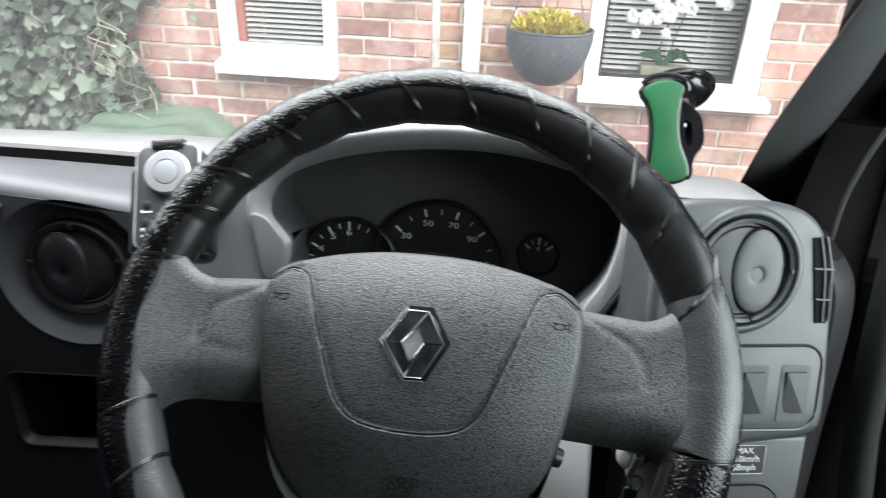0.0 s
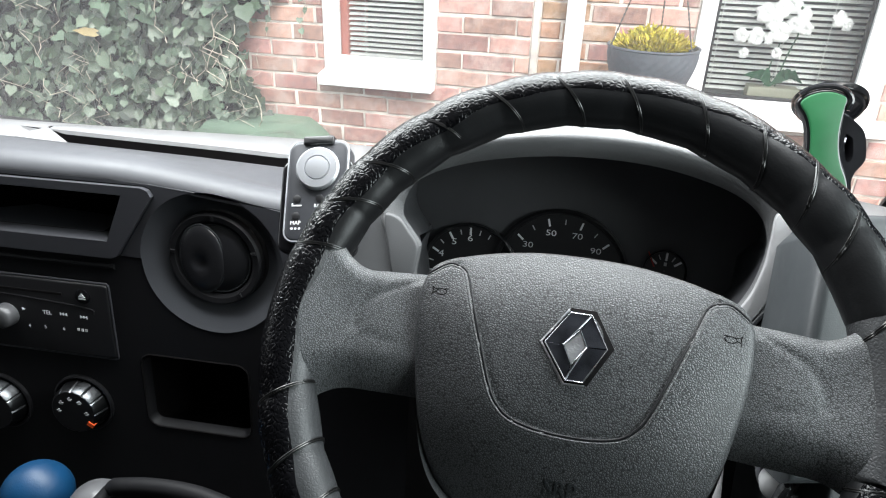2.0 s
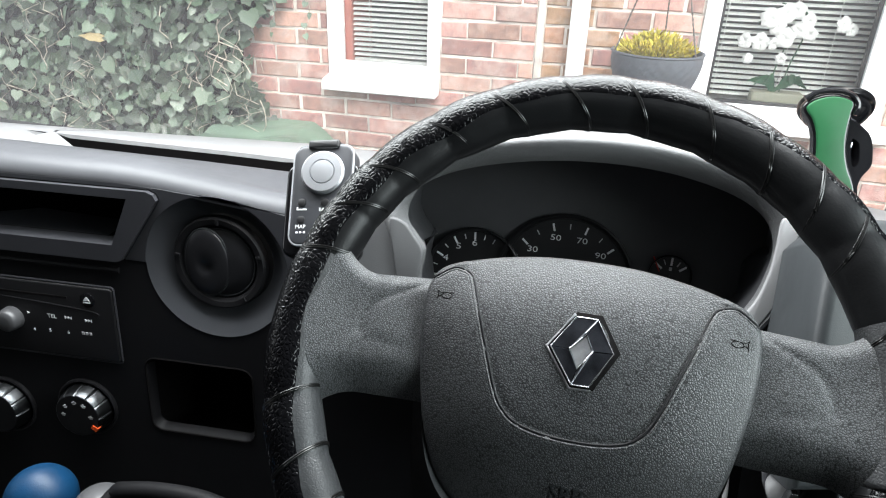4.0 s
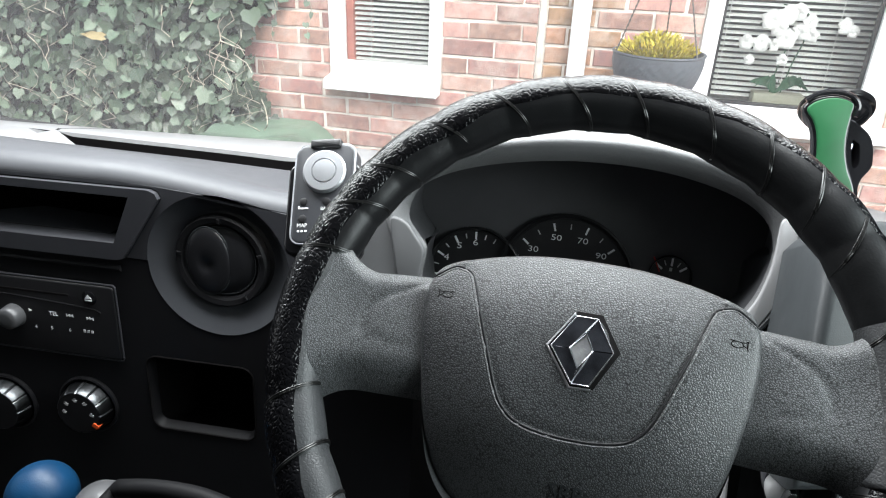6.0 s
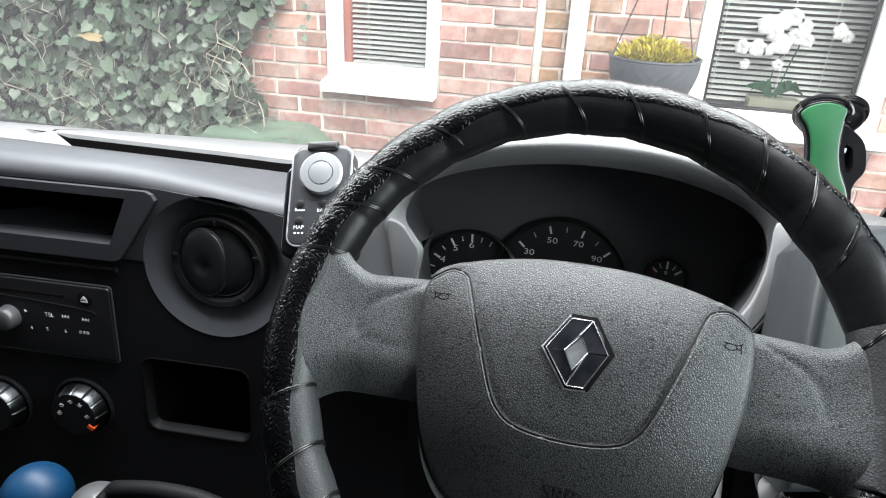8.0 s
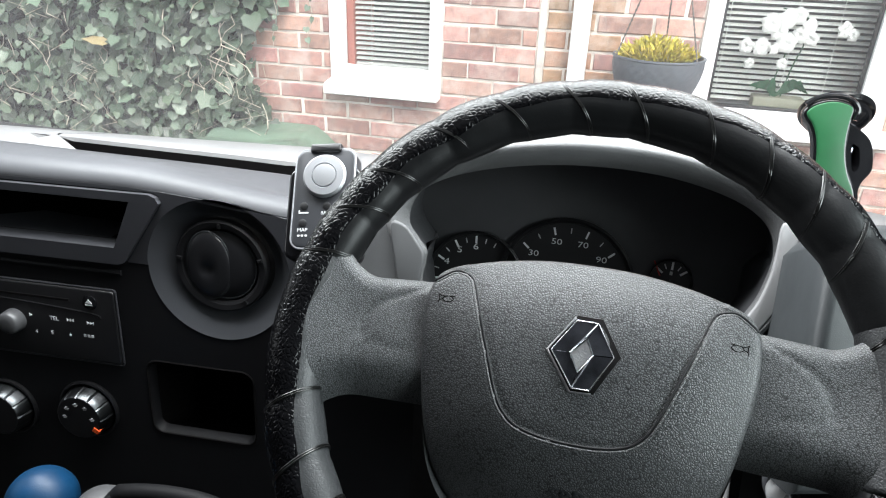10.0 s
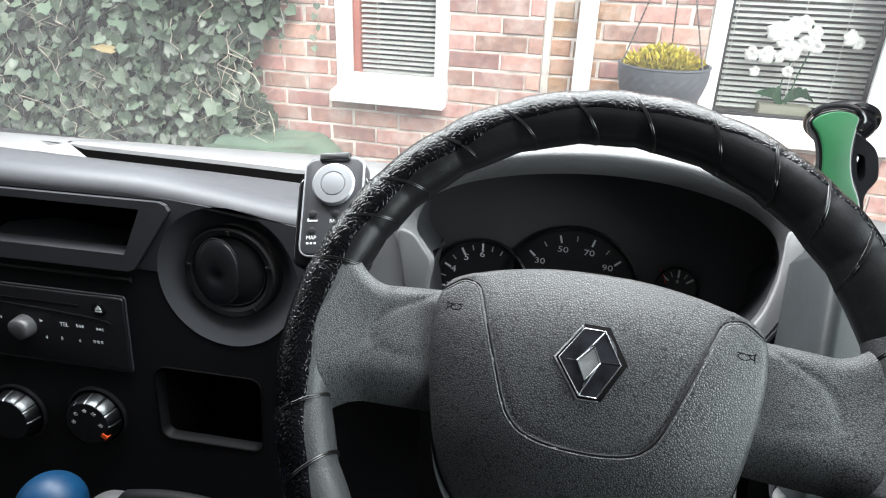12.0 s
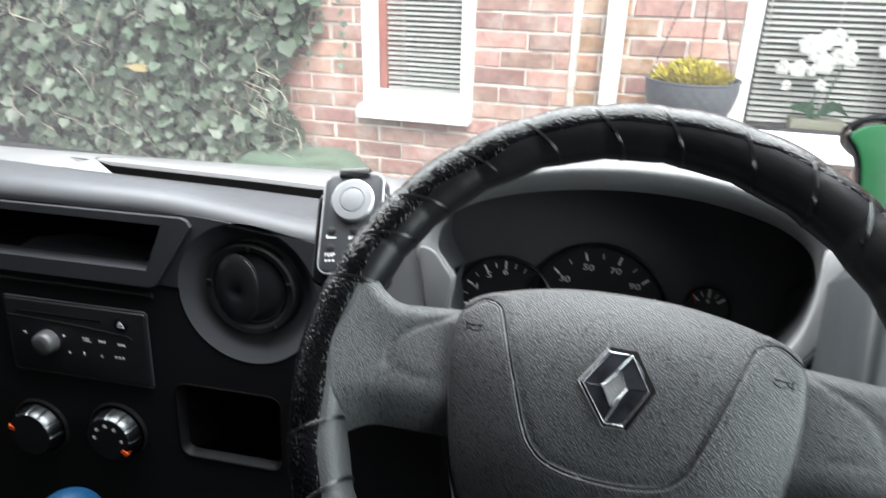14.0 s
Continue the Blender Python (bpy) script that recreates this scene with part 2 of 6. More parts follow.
M = {
    # One dash plastic: shaded below, lit above and on top, put into colour.
    "dash": material("shaded_dash_plastic", (0.0095, 0.0095, 0.0106), 0.5, grain=0.00008, grain_scale=900, vary=0.05, vary_scale=6, spec=0.2),
    "dash_lit": material("lit_dash_plastic", (0.037, 0.038, 0.0435), 0.44, grain=0.00006, grain_scale=900, vary=0.05, spec=0.45),
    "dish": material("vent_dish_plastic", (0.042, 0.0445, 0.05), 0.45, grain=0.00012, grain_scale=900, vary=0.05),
    "dash_top": material("lit_dash_top_plastic", (0.07, 0.072, 0.078), 0.5, grain=0.00006, grain_scale=900, vary=0.06, spec=0.4),
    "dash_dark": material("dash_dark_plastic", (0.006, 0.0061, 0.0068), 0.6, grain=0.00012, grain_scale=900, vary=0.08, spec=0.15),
    "pod": material("pod_plastic", (0.0245, 0.0277, 0.0298), 0.5, grain=0.0001, grain_scale=1100, vary=0.06),
    "pod_dark": material("switch_surround_plastic", (0.022, 0.0248, 0.027), 0.5, grain=0.0001, grain_scale=1100, vary=0.06),
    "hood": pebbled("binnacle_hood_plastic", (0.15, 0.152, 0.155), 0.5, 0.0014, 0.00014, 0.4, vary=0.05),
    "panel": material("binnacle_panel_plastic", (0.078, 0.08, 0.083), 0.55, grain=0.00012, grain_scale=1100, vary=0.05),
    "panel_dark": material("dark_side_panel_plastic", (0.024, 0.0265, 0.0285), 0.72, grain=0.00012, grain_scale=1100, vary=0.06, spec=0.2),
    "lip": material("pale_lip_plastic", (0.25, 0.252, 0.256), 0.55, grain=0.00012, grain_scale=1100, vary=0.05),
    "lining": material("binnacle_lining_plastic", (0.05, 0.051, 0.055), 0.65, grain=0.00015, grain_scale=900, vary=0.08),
    # Ledge tone raised so its colour carries the sky light on top.
    "ledge": material("pale_ledge_plastic", (0.36, 0.362, 0.366), 0.5, grain=0.0002, grain_scale=700, vary=0.05),
    "black": material("black_plastic", (0.008, 0.008, 0.009), 0.42, vary=0.1),
    # Black plastic, and the shade of recesses and openings put into colour.
    "void": material("black_plastic_and_shade", (0.006, 0.0054, 0.0057), 0.85, vary=0.1, spec=0.08),
    "satin_black": material("satin_black_plastic", (0.012, 0.0122, 0.014), 0.34, vary=0.1, rough_vary=0.06),
    "gloss_black": material("gloss_black_plastic", (0.006, 0.006, 0.007), 0.16, vary=0.1, rough_vary=0.05),
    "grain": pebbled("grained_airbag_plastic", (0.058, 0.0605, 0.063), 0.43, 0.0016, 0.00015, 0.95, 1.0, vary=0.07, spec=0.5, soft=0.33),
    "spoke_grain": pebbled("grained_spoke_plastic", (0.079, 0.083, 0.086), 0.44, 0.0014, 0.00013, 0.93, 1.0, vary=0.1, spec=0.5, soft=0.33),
    # Grained grip leather; its lighter tone also carries light from the door.
    "grip": pebbled("grained_grip_leather", (0.027, 0.0285, 0.03), 0.52, 0.0022, 0.00009, 0.3, vary=0.16, wear=0.05, spec=0.4),
    "leather": material("smooth_cover_leather", (0.0065, 0.0068, 0.0074), 0.37, grain=0.00012, grain_scale=520, vary=0.14, vary_scale=22, spec=0.22),
    "croc": pebbled("patent_crocodile_leather", (0.003, 0.003, 0.0036), 0.17, 0.0028, 0.00024, 0.2, 0.6, vary=0.15, spec=0.16, soft=0.28),
    "wire": material("black_lacing_cord", (0.005, 0.005, 0.005), 0.3, vary=0.1, spec=0.4),
    "chrome": material("chrome", (0.45, 0.46, 0.48), 0.22, 1.0, vary=0.12, vary_scale=160, rough_vary=0.12),
    # Knob chrome darkened in colour, standing in for the dark cab it mirrors.
    "knob_chrome": material("darkened_knob_chrome", (0.11, 0.115, 0.12), 0.3, 1.0, vary=0.1, rough_vary=0.08),
    "dark_chrome": material("dark_chrome", (0.1, 0.105, 0.125), 0.16, 0.9, vary=0.25, vary_scale=90, rough_vary=0.1),
    "etched": material("etched_metal", (0.36, 0.36, 0.37), 0.4, 0.8, grain=0.0003, grain_scale=900, vary=0.15, vary_scale=120),
    "print_white": material("white_print", (0.7, 0.71, 0.72), 0.6, vary=0.04),
    "print_grey": material("grey_print", (0.45, 0.45, 0.46), 0.6, vary=0.04),
    "red": material("red_pointer", (0.45, 0.02, 0.012), 0.5, vary=0.05),
    "orange": material("orange_pointer", (0.75, 0.1, 0.02), 0.45, vary=0.05),
    "green": material("green_rubber_pad", (0.004, 0.062, 0.019), 0.5, grain=0.0001, grain_scale=1500, vary=0.1, vary_scale=30, spec=0.35),
    "device": material("device_grey_plastic", (0.03, 0.0315, 0.036), 0.4, vary=0.06),
    "silver": material("silver_plastic", (0.4, 0.41, 0.43), 0.35, 0.55, vary=0.05),
    "grey_knob": material("grey_plastic", (0.07, 0.071, 0.074), 0.35, vary=0.06),
    "blue": material("blue_rubber", (0.0025, 0.034, 0.088), 0.45, grain=0.0002, grain_scale=500, vary=0.12, vary_scale=25, spec=0.35),
    "trim": material("pillar_trim_plastic", (0.06, 0.064, 0.066), 0.7, grain=0.0003, grain_scale=800, vary=0.1),
    "trim_grey": material("door_trim_plastic", (0.025, 0.030, 0.030), 0.6, vary=0.08, grain=0.0002, grain_scale=600),
    "door_grey": material("painted_door_grey", (0.19, 0.215, 0.212), 0.5, vary=0.12, vary_scale=5, grain=0.0002, grain_scale=500),
    "rubber": material("black_rubber_seal", (0.006, 0.006, 0.006), 0.7, grain=0.0006, grain_scale=300, vary=0.25, vary_scale=40, spec=0.2),
    "headliner": material("headliner_fabric", (0.2, 0.2, 0.196), 0.95, grain=0.0005, grain_scale=900, vary=0.05),
    "cloth": material("dark_cab_lining", (0.014, 0.014, 0.015), 0.9, grain=0.0005, grain_scale=700, vary=0.1),
    "brick": material("red_brick", (0.31, 0.168, 0.142), 0.9, grain=0.0022, grain_scale=160, vary=0.3, vary_scale=34, random=0.34,
                      second=(0.24, 0.145, 0.13)),
    "brick_far": material("red_brick_far", (0.31, 0.168, 0.142), 0.9, grain=0.0022, grain_scale=160, vary=0.3, vary_scale=34, random=0.34,
                          second=(0.24, 0.145, 0.13), island=True),
    "brick_tan": material("tan_brick", (0.32, 0.18, 0.115), 0.9, grain=0.0022, grain_scale=160, vary=0.25, vary_scale=26, random=0.22,
                          second=(0.2, 0.12, 0.07)),
    "mortar": material("lime_mortar", (0.6, 0.55, 0.5), 0.95, grain=0.003, grain_scale=220, vary=0.25, vary_scale=9),
    "upvc": material("white_window_plastic", (0.8, 0.81, 0.82), 0.35, vary=0.02, vary_scale=3),
    "slat": material("grey_blind_slat", (0.85, 0.85, 0.83), 0.45, vary=0.05),
    # Room plaster darkened in colour for rooms that get little light.
    "room": material("shaded_room_plaster", (0.05, 0.049, 0.046), 0.9, vary=0.1, vary_scale=2),
    "salmon": material("salmon_painted_reveal", (0.55, 0.2, 0.16), 0.8, vary=0.08),
    "basket": material("grey_woven_basket_plastic", (0.075, 0.085, 0.1), 0.6, grain=0.0008, grain_scale=300, vary=0.1),
    "chain": material("dull_chain_steel", (0.12, 0.11, 0.1), 0.5, 0.6, vary=0.2),
    "shrub": material("golden_green_foliage", (0.42, 0.34, 0.035), 0.7, vary=0.25, vary_scale=50, random=0.3, island=True),
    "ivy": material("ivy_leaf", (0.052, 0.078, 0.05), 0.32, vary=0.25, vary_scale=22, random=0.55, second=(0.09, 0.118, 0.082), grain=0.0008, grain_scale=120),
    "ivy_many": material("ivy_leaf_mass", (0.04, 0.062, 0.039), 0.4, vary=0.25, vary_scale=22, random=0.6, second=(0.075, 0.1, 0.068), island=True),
    "dead": material("withered_leaf", (0.3, 0.24, 0.12), 0.8, vary=0.2, vary_scale=30),
    "stem": material("ivy_stem", (0.4, 0.36, 0.29), 0.85, vary=0.2, vary_scale=30),
    "petal": material("white_orchid_petal", (0.82, 0.8, 0.8), 0.6, vary=0.03),
    "orchid_green": material("orchid_leaf", (0.03, 0.1, 0.05), 0.35, vary=0.2),
    "cream": material("cream_ceramic", (0.32, 0.31, 0.24), 0.45, vary=0.06),
    "sheet": material("green_plastic_sheet", (0.12, 0.175, 0.13), 0.42, vary=0.15, vary_scale=6, grain=0.0015, grain_scale=25),
    "ground": material("weathered_asphalt", (0.075, 0.073, 0.07), 0.92, grain=0.004, grain_scale=160, vary=0.25, vary_scale=1.2),
    "paving": material("pale_concrete_paving", (0.42, 0.37, 0.29), 0.9, grain=0.002, grain_scale=120, vary=0.15, vary_scale=3),
    "windscreen": dusty_glass("dusty_windscreen_glass", 0.075, (0.95, 0.98, 0.97)),
    "pane": dusty_glass("window_glass", 0.015, (0.93, 0.96, 0.95), 0.1),
}

for kind in ("brick", "brick_far", "brick_tan"):
    weathered(M[kind], (0.55, 0.47, 0.42), 0.75, 7.0)

# ---------------------------------------------------------------- building helpers


def mesh(name, verts, faces, angle=38):
    me = bpy.data.meshes.new(name)
    me.from_pydata([tuple(v) for v in verts], [], faces)
    bm = bmesh.new()
    bm.from_mesh(me)
    bmesh.ops.recalc_face_normals(bm, faces=bm.faces)
    bm.to_mesh(me)
    bm.free()
    me.shade_smooth()
    me.set_sharp_from_angle(angle=radians(angle))
    return me


WHERE = {}


def thing(name, base, label, category, group="", kind="", m=None):
    """An empty at the thing's base, which holds its parts."""
    ob = new(name)
    ob.empty_display_size = 0.05
    ob.matrix_basis = m or Matrix.Translation(base)
    WHERE[ob.name] = ob.matrix_basis.copy()
    return tagged(ob, label, category, group, kind)


def part(name, me, mat, parent, label="", kind=""):
    """One mesh, built in world places, as a part of a thing or of a part."""
    ob = new(name, me)
    if not me.materials:
        me.materials.append(M[mat])
    if parent is not None:
        ob.parent = parent
        if parent.name in WHERE:
            ob.matrix_parent_inverse = WHERE[parent.name].inverted()
    return tagged(ob, label, kind=kind)


def single(name, me, mat, label, category="", group="", kind="", m=None):
    ob = new(name, me)
    if not me.materials:
        me.materials.append(M[mat])
    if m is not None:
        ob.matrix_basis = m
    return tagged(ob, label, category, group, kind)


def merge(*pieces):
    verts, faces = [], []
    for v, f in pieces:
        n = len(verts)
        verts += list(v)
        faces += [[i + n for i in face] for face in f]
    return verts, faces


def loft(rings, closed=True, cap0=False, cap1=False):
    n = len(rings[0])
    verts = [p for ring in rings for p in ring]
    faces = []
    for a in range(len(rings) - 1):
        for b in range(n if closed else n - 1):
            c = (b + 1) % n
            faces.append([a * n + b, a * n + c, (a + 1) * n + c, (a + 1) * n + b])
    if cap0:
        faces.append(list(range(n))[::-1])
    if cap1:
        faces.append([(len(rings) - 1) * n + i for i in range(n)])
    return verts, faces


def tube(points, r, n=8, closed=False):
    """A round bar along points; r is a number or one for each point."""
    points = [Vector(p) for p in points]
    rings, count = [], len(points)
    up = Vector((0.31, 0.17, 0.93))
    for i, p in enumerate(points):
        a = points[(i - 1) % count] if closed or i else p
        b = points[(i + 1) % count] if closed or i < count - 1 else p
        way = (b - a).normalized()
        side = way.cross(up)
        if side.length < 1e-3:
            side = way.cross(Vector((1, 0, 0)))
        side.normalize()
        top = side.cross(way)
        rr = r[i] if isinstance(r, (list, tuple)) else r
        rings.append([p + rr * (math.cos(2 * math.pi * k / n) * side + math.sin(2 * math.pi * k / n) * top) for k in range(n)])
    if closed:
        rings.append(rings[0])
        return loft(rings)
    return loft(rings, True, True, True)


def smooth_loop(pts, per=6, closed=True):
    """A Catmull-Rom curve through 2D or 3D points."""
    pts = [Vector(p) for p in pts]
    out, n = [], len(pts)
    for i in range(n if closed else n - 1):
        p0, p1, p2, p3 = (pts[(i + k) % n] if closed else pts[min(max(i + k, 0), n - 1)] for k in (-1, 0, 1, 2))
        for s in range(per):
            t = s / per
            out.append(0.5 * ((2 * p1) + (p2 - p0) * t + (2 * p0 - 5 * p1 + 4 * p2 - p3) * t * t + (3 * p1 - p0 - 3 * p2 + p3) * t ** 3))
    if not closed:
        out.append(pts[-1])
    return out


def rounded(x0, x1, y0, y1, r, per=5):
    out = []
    for cx, cy, a0 in ((x1 - r, y1 - r, 0), (x0 + r, y1 - r, 90), (x0 + r, y0 + r, 180), (x1 - r, y0 + r, 270)):
        for k in range(per + 1):
            a = radians(a0 + 90 * k / per)
            out.append(Vector((cx + r * math.cos(a), cy + r * math.sin(a))))
    return out


def inset(pts, d):
    """The outline moved inwards by d (outwards where d is negative)."""
    n, out = len(pts), []
    area = sum(pts[i].x * pts[(i + 1) % n].y - pts[(i + 1) % n].x * pts[i].y for i in range(n))
    s = 1 if area > 0 else -1
    for i in range(n):
        e1, e2 = (pts[i] - pts[i - 1]), (pts[(i + 1) % n] - pts[i])
        n1, n2 = Vector((-e1.y, e1.x)), Vector((-e2.y, e2.x))
        if n1.length > 1e-9:
            n1.normalize()
        if n2.length > 1e-9:
            n2.normalize()
        m = n1 + n2
        if m.length < 1e-6:
            m = n1
        m.normalize()
        out.append(pts[i] + m * (s * d / max(0.4, m.dot(n1) if n1.length else 1)))
    return out


def plate(outline, f, back, front, bevel=0.002, steps=3, open_back=False):
    """A slab with a rounded front edge. f(x, y, d) lays it into the world, d towards the viewer."""
    outline = [Vector(p) for p in outline]
    rings = [[f(p.x, p.y, back) for p in outline]]
    for k in range(steps + 1):
        a = math.pi / 2 * k / steps
        ring = inset(outline, bevel * (1 - math.cos(a)))
        rings.append([f(p.x, p.y, front - bevel + bevel * math.sin(a)) for p in ring])
    return loft(rings, True, not open_back, True)


def holed(outer, holes, f, depth, d=0.0, edge=0.002):
    """A panel with openings; each opening has walls that go back by depth."""
    bm = bmesh.new()
    for loop in [outer] + holes:
        vs = [bm.verts.new(f(p[0], p[1], d)) for p in loop]
        for i in range(len(vs)):
            bm.edges.new((vs[i], vs[(i + 1) % len(vs)]))
    bmesh.ops.triangle_fill(bm, use_beauty=True, use_dissolve=False, edges=list(bm.edges))
    bm.verts.index_update()
    verts, faces = [v.co.copy() for v in bm.verts], [[v.index for v in fc.verts] for fc in bm.faces]
    bm.free()
    walls = []
    for loop in holes:
        loop = [Vector(p) for p in loop]
        walls.append(loft([[f(p.x, p.y, d) for p in loop], [f(p.x, p.y, d - edge) for p in inset(loop, edge * 0.4)],
                           [f(p.x, p.y, d - depth) for p in inset(loop, 0.004)]]))
    return merge((verts, faces), *walls)


def lathe(profile, centre, axis, n=40, a0=0.0, a1=2 * math.pi):
    """Turns (radius, height) pairs round an axis."""
    axis = Vector(axis).normalized()
    side = axis.cross(Vector((0, 0, 1)) if abs(axis.z) < 0.9 else Vector((1, 0, 0))).normalized()
    other = axis.cross(side)
    full = abs(a1 - a0 - 2 * math.pi) < 1e-6
    rings = []
    for r, h in profile:
        count = n if full else n + 1
        rings.append([Vector(centre) + axis * h + r * (math.cos(a0 + (a1 - a0) * k / n) * side + math.sin(a0 + (a1 - a0) * k / n) * other)
                      for k in range(count)])
    return loft(rings, full)


def box(x0, x1, y0, y1, z0, z1):
    v = [Vector((x, y, z)) for x in (x0, x1) for y in (y0, y1) for z in (z0, z1)]
    return v, [[0, 1, 3, 2], [4, 6, 7, 5], [0, 4, 5, 1], [2, 3, 7, 6], [0, 2, 6, 4], [1, 5, 7, 3]]


def bevelled(x0, x1, y0, y1, z0, z1, b=0.004, seg=2):
    bm = bmesh.new()
    v, f = box(x0, x1, y0, y1, z0, z1)
    vs = [bm.verts.new(p) for p in v]
    for face in f:
        bm.faces.new([vs[i] for i in face])
    bmesh.ops.bevel(bm, geom=list(bm.edges), offset=b, segments=seg, profile=0.6, affect="EDGES")
    bm.verts.index_update()
    out = [p.co.copy() for p in bm.verts], [[p.index for p in fc.verts] for fc in bm.faces]
    bm.free()
    return out


def writing(body, size, f, x, y, d, thick=0.0002, turn=0.0, wide=1.0):
    """Letters laid by f(x, y, d), centred on (x, y)."""
    cu = bpy.data.curves.new("letters", "FONT")
    cu.body, cu.size, cu.extrude, cu.align_x, cu.align_y, cu.resolution_u = body, size, thick, "CENTER", "CENTER", 3
    ob = new("letters", cu)
    bpy.context.view_layer.update()
    me = bpy.data.meshes.new_from_object(ob.evaluated_get(bpy.context.evaluated_depsgraph_get()))
    bpy.data.objects.remove(ob)
    bpy.data.curves.remove(cu)
    c, s = math.cos(radians(turn)), math.sin(radians(turn))
    for v in me.vertices:
        v.co.x *= wide
        px, py = v.co.x * c - v.co.y * s, v.co.x * s + v.co.y * c
        v.co = f(x + px, y + py, d + v.co.z)
    me.materials.clear()
    return me


# Frames of the sloping faces: (across, up, towards the driver) to the world.
def stack(x, z, d=0.0):
    n = Vector((0.1, -1, 0.08)).normalized()
    return Vector((x, 0.215 + 0.1 * (x + 0.45) + 0.08 * (z - 1.36), z)) + n * d


def pod(x, z, d=0.0):
    n = Vector((0.2, -1, 0.4)).normalized()
    return Vector((x, 0.125 + 0.2 * (x - 0.27) + 0.4 * (z - 1.5), z)) + n * d


def dial(x, s, d=0.0):
    return Vector((x, 0.362 + 0.34 * s, 1.435 + 0.94 * s)) + Vector((0, -0.94, 0.34)) * d


HUB = Vector((-0.001, 0.0004, 1.5201))
TILT = radians(46.9)
UP_WHEEL, OUT_WHEEL = Vector((0, math.cos(TILT), math.sin(TILT))), Vector((0, -math.sin(TILT), math.cos(TILT)))


def wheel(x, y, d=0.0):
    return HUB + Vector((x, 0, 0)) + UP_WHEEL * y + OUT_WHEEL * d

# ---------------------------------------------------------------- ground and house
single("ground", mesh("ground", *loft([[Vector((x, y, 0.012 * noise.noise((x * 0.3, y * 0.3, 0)) - 0.012)) for x in (-120, -30, -8, -4, -2, 0, 2, 4, 8, 30, 120)]
                                       for y in (-120, -30, -8, -4, -2, 0, 2, 4, 8, 30, 120)], False)),
       "ground", "weathered dark asphalt drive beside the house", "ground", kind="structure")
single("pavement", mesh("pavement", *bevelled(1.15, 1.85, -3.0, 2.2, -0.05, 0.03, 0.01)), "paving", "pale concrete path along the drive", "pavement", kind="structure")

HOUSE = pose(-0.66925, 2.48265, 0, 0, 0, 1.0)
WIN1 = (-0.620, -0.106, 1.168, 2.15)
WIN2 = (0.945, 1.645, 1.135, 2.15)
LEFT, RIGHT, TOP = -4.2, 3.6, 2.7


def wall_with_windows():
    xs = sorted({LEFT, RIGHT, *WIN1[:2], *WIN2[:2]})
    zs = sorted({-0.05, TOP, WIN1[2], WIN1[3], WIN2[2]})
    pieces = []
    for i in range(len(xs) - 1):
        for j in range(len(zs) - 1):
            cx, cz = (xs[i] + xs[i + 1]) / 2, (zs[j] + zs[j + 1]) / 2
            if any(w[0] < cx < w[1] and w[2] < cz < w[3] for w in (WIN1, WIN2)):
                continue
            pieces.append(box(xs[i], xs[i + 1], 0.005, 0.26, zs[j], zs[j + 1]))
    v, f = merge(*pieces)
    bm = bmesh.new()
    vs = [bm.verts.new(p) for p in v]
    for face in f:
        bm.faces.new([vs[i] for i in face])
    bmesh.ops.remove_doubles(bm, verts=bm.verts, dist=1e-5)
    seen, twice = {}, []
    for fc in bm.faces:
        key = tuple(round(c, 4) for c in fc.calc_center_median())
        if key in seen:
            twice += [fc, seen[key]]
        seen[key] = fc
    bmesh.ops.delete(bm, geom=twice, context="FACES")
    me = bpy.data.meshes.new("wall_house")
    bm.to_mesh(me)
    bm.free()
    return me


wall = single("wall_house", wall_with_windows(), "mortar", "red brick house wall with pale uneven mortar joints", "wall", kind="structure", m=HOUSE)

# Bricks: a running bond with worn corners; a pale upright joint parts two builds of the wall.
BRICK_SEED = random.Random(5)


def brick_mesh(width, seed):
    rnd = random.Random(seed)
    bm = bmesh.new()
    v, f = box(-width / 2, width / 2, -0.001, 0.012, -0.032, 0.032)
    vs = [bm.verts.new(p + Vector([rnd.uniform(-0.0016, 0.0016) for _ in range(3)])) for p in v]
    for face in f:
        bm.faces.new([vs[i] for i in face])
    front = [e for e in bm.edges if all(p.co.y < 0.006 for p in e.verts)]
    bmesh.ops.bevel(bm, geom=front, offset=0.0035, segments=1, profile=0.5, affect="EDGES")
    me = bpy.data.meshes.new("brick")
    bm.to_mesh(me)
    bm.free()
    return me


def brick_rows():
    """(x0, x1, row height, field) of every brick on the wall face."""
    out = []
    for k in range(-13, 24):
        z = 0.95 + 0.075 * k
        if z > TOP - 0.04:
            continue
        odd = k % 2
        for field, x_from, x_to, start in ((0, LEFT, 0.300, -1.0 if odd else -0.8875), (1, 0.336, RIGHT, 0.7575 if odd else 0.645)):
            n0 = math.floor((x_from - start) / 0.225)
            x = start + 0.225 * n0
            while x < x_to:
                a, b = max(x + 0.005, x_from + 0.002), min(x + 0.220, x_to - 0.002)
                spans = [(a, b)]
                for w in (WIN1, WIN2):
                    if w[2] - 0.045 < z < w[3] + 0.03:
                        cut = []
                        for p, q in spans:
                            if q <= w[0] - 0.004 or p >= w[1] + 0.004:
                                cut.append((p, q))
                            else:
                                if p < w[0] - 0.03:
                                    cut.append((p, w[0] - 0.006))
                                if q > w[1] + 0.03:
                                    cut.append((w[1] + 0.006, q))
                        spans = cut
                out += [(p, q, z, field) for p, q in spans if q - p > 0.025]
                x += 0.225
    return out


BRICK_CACHE = {}


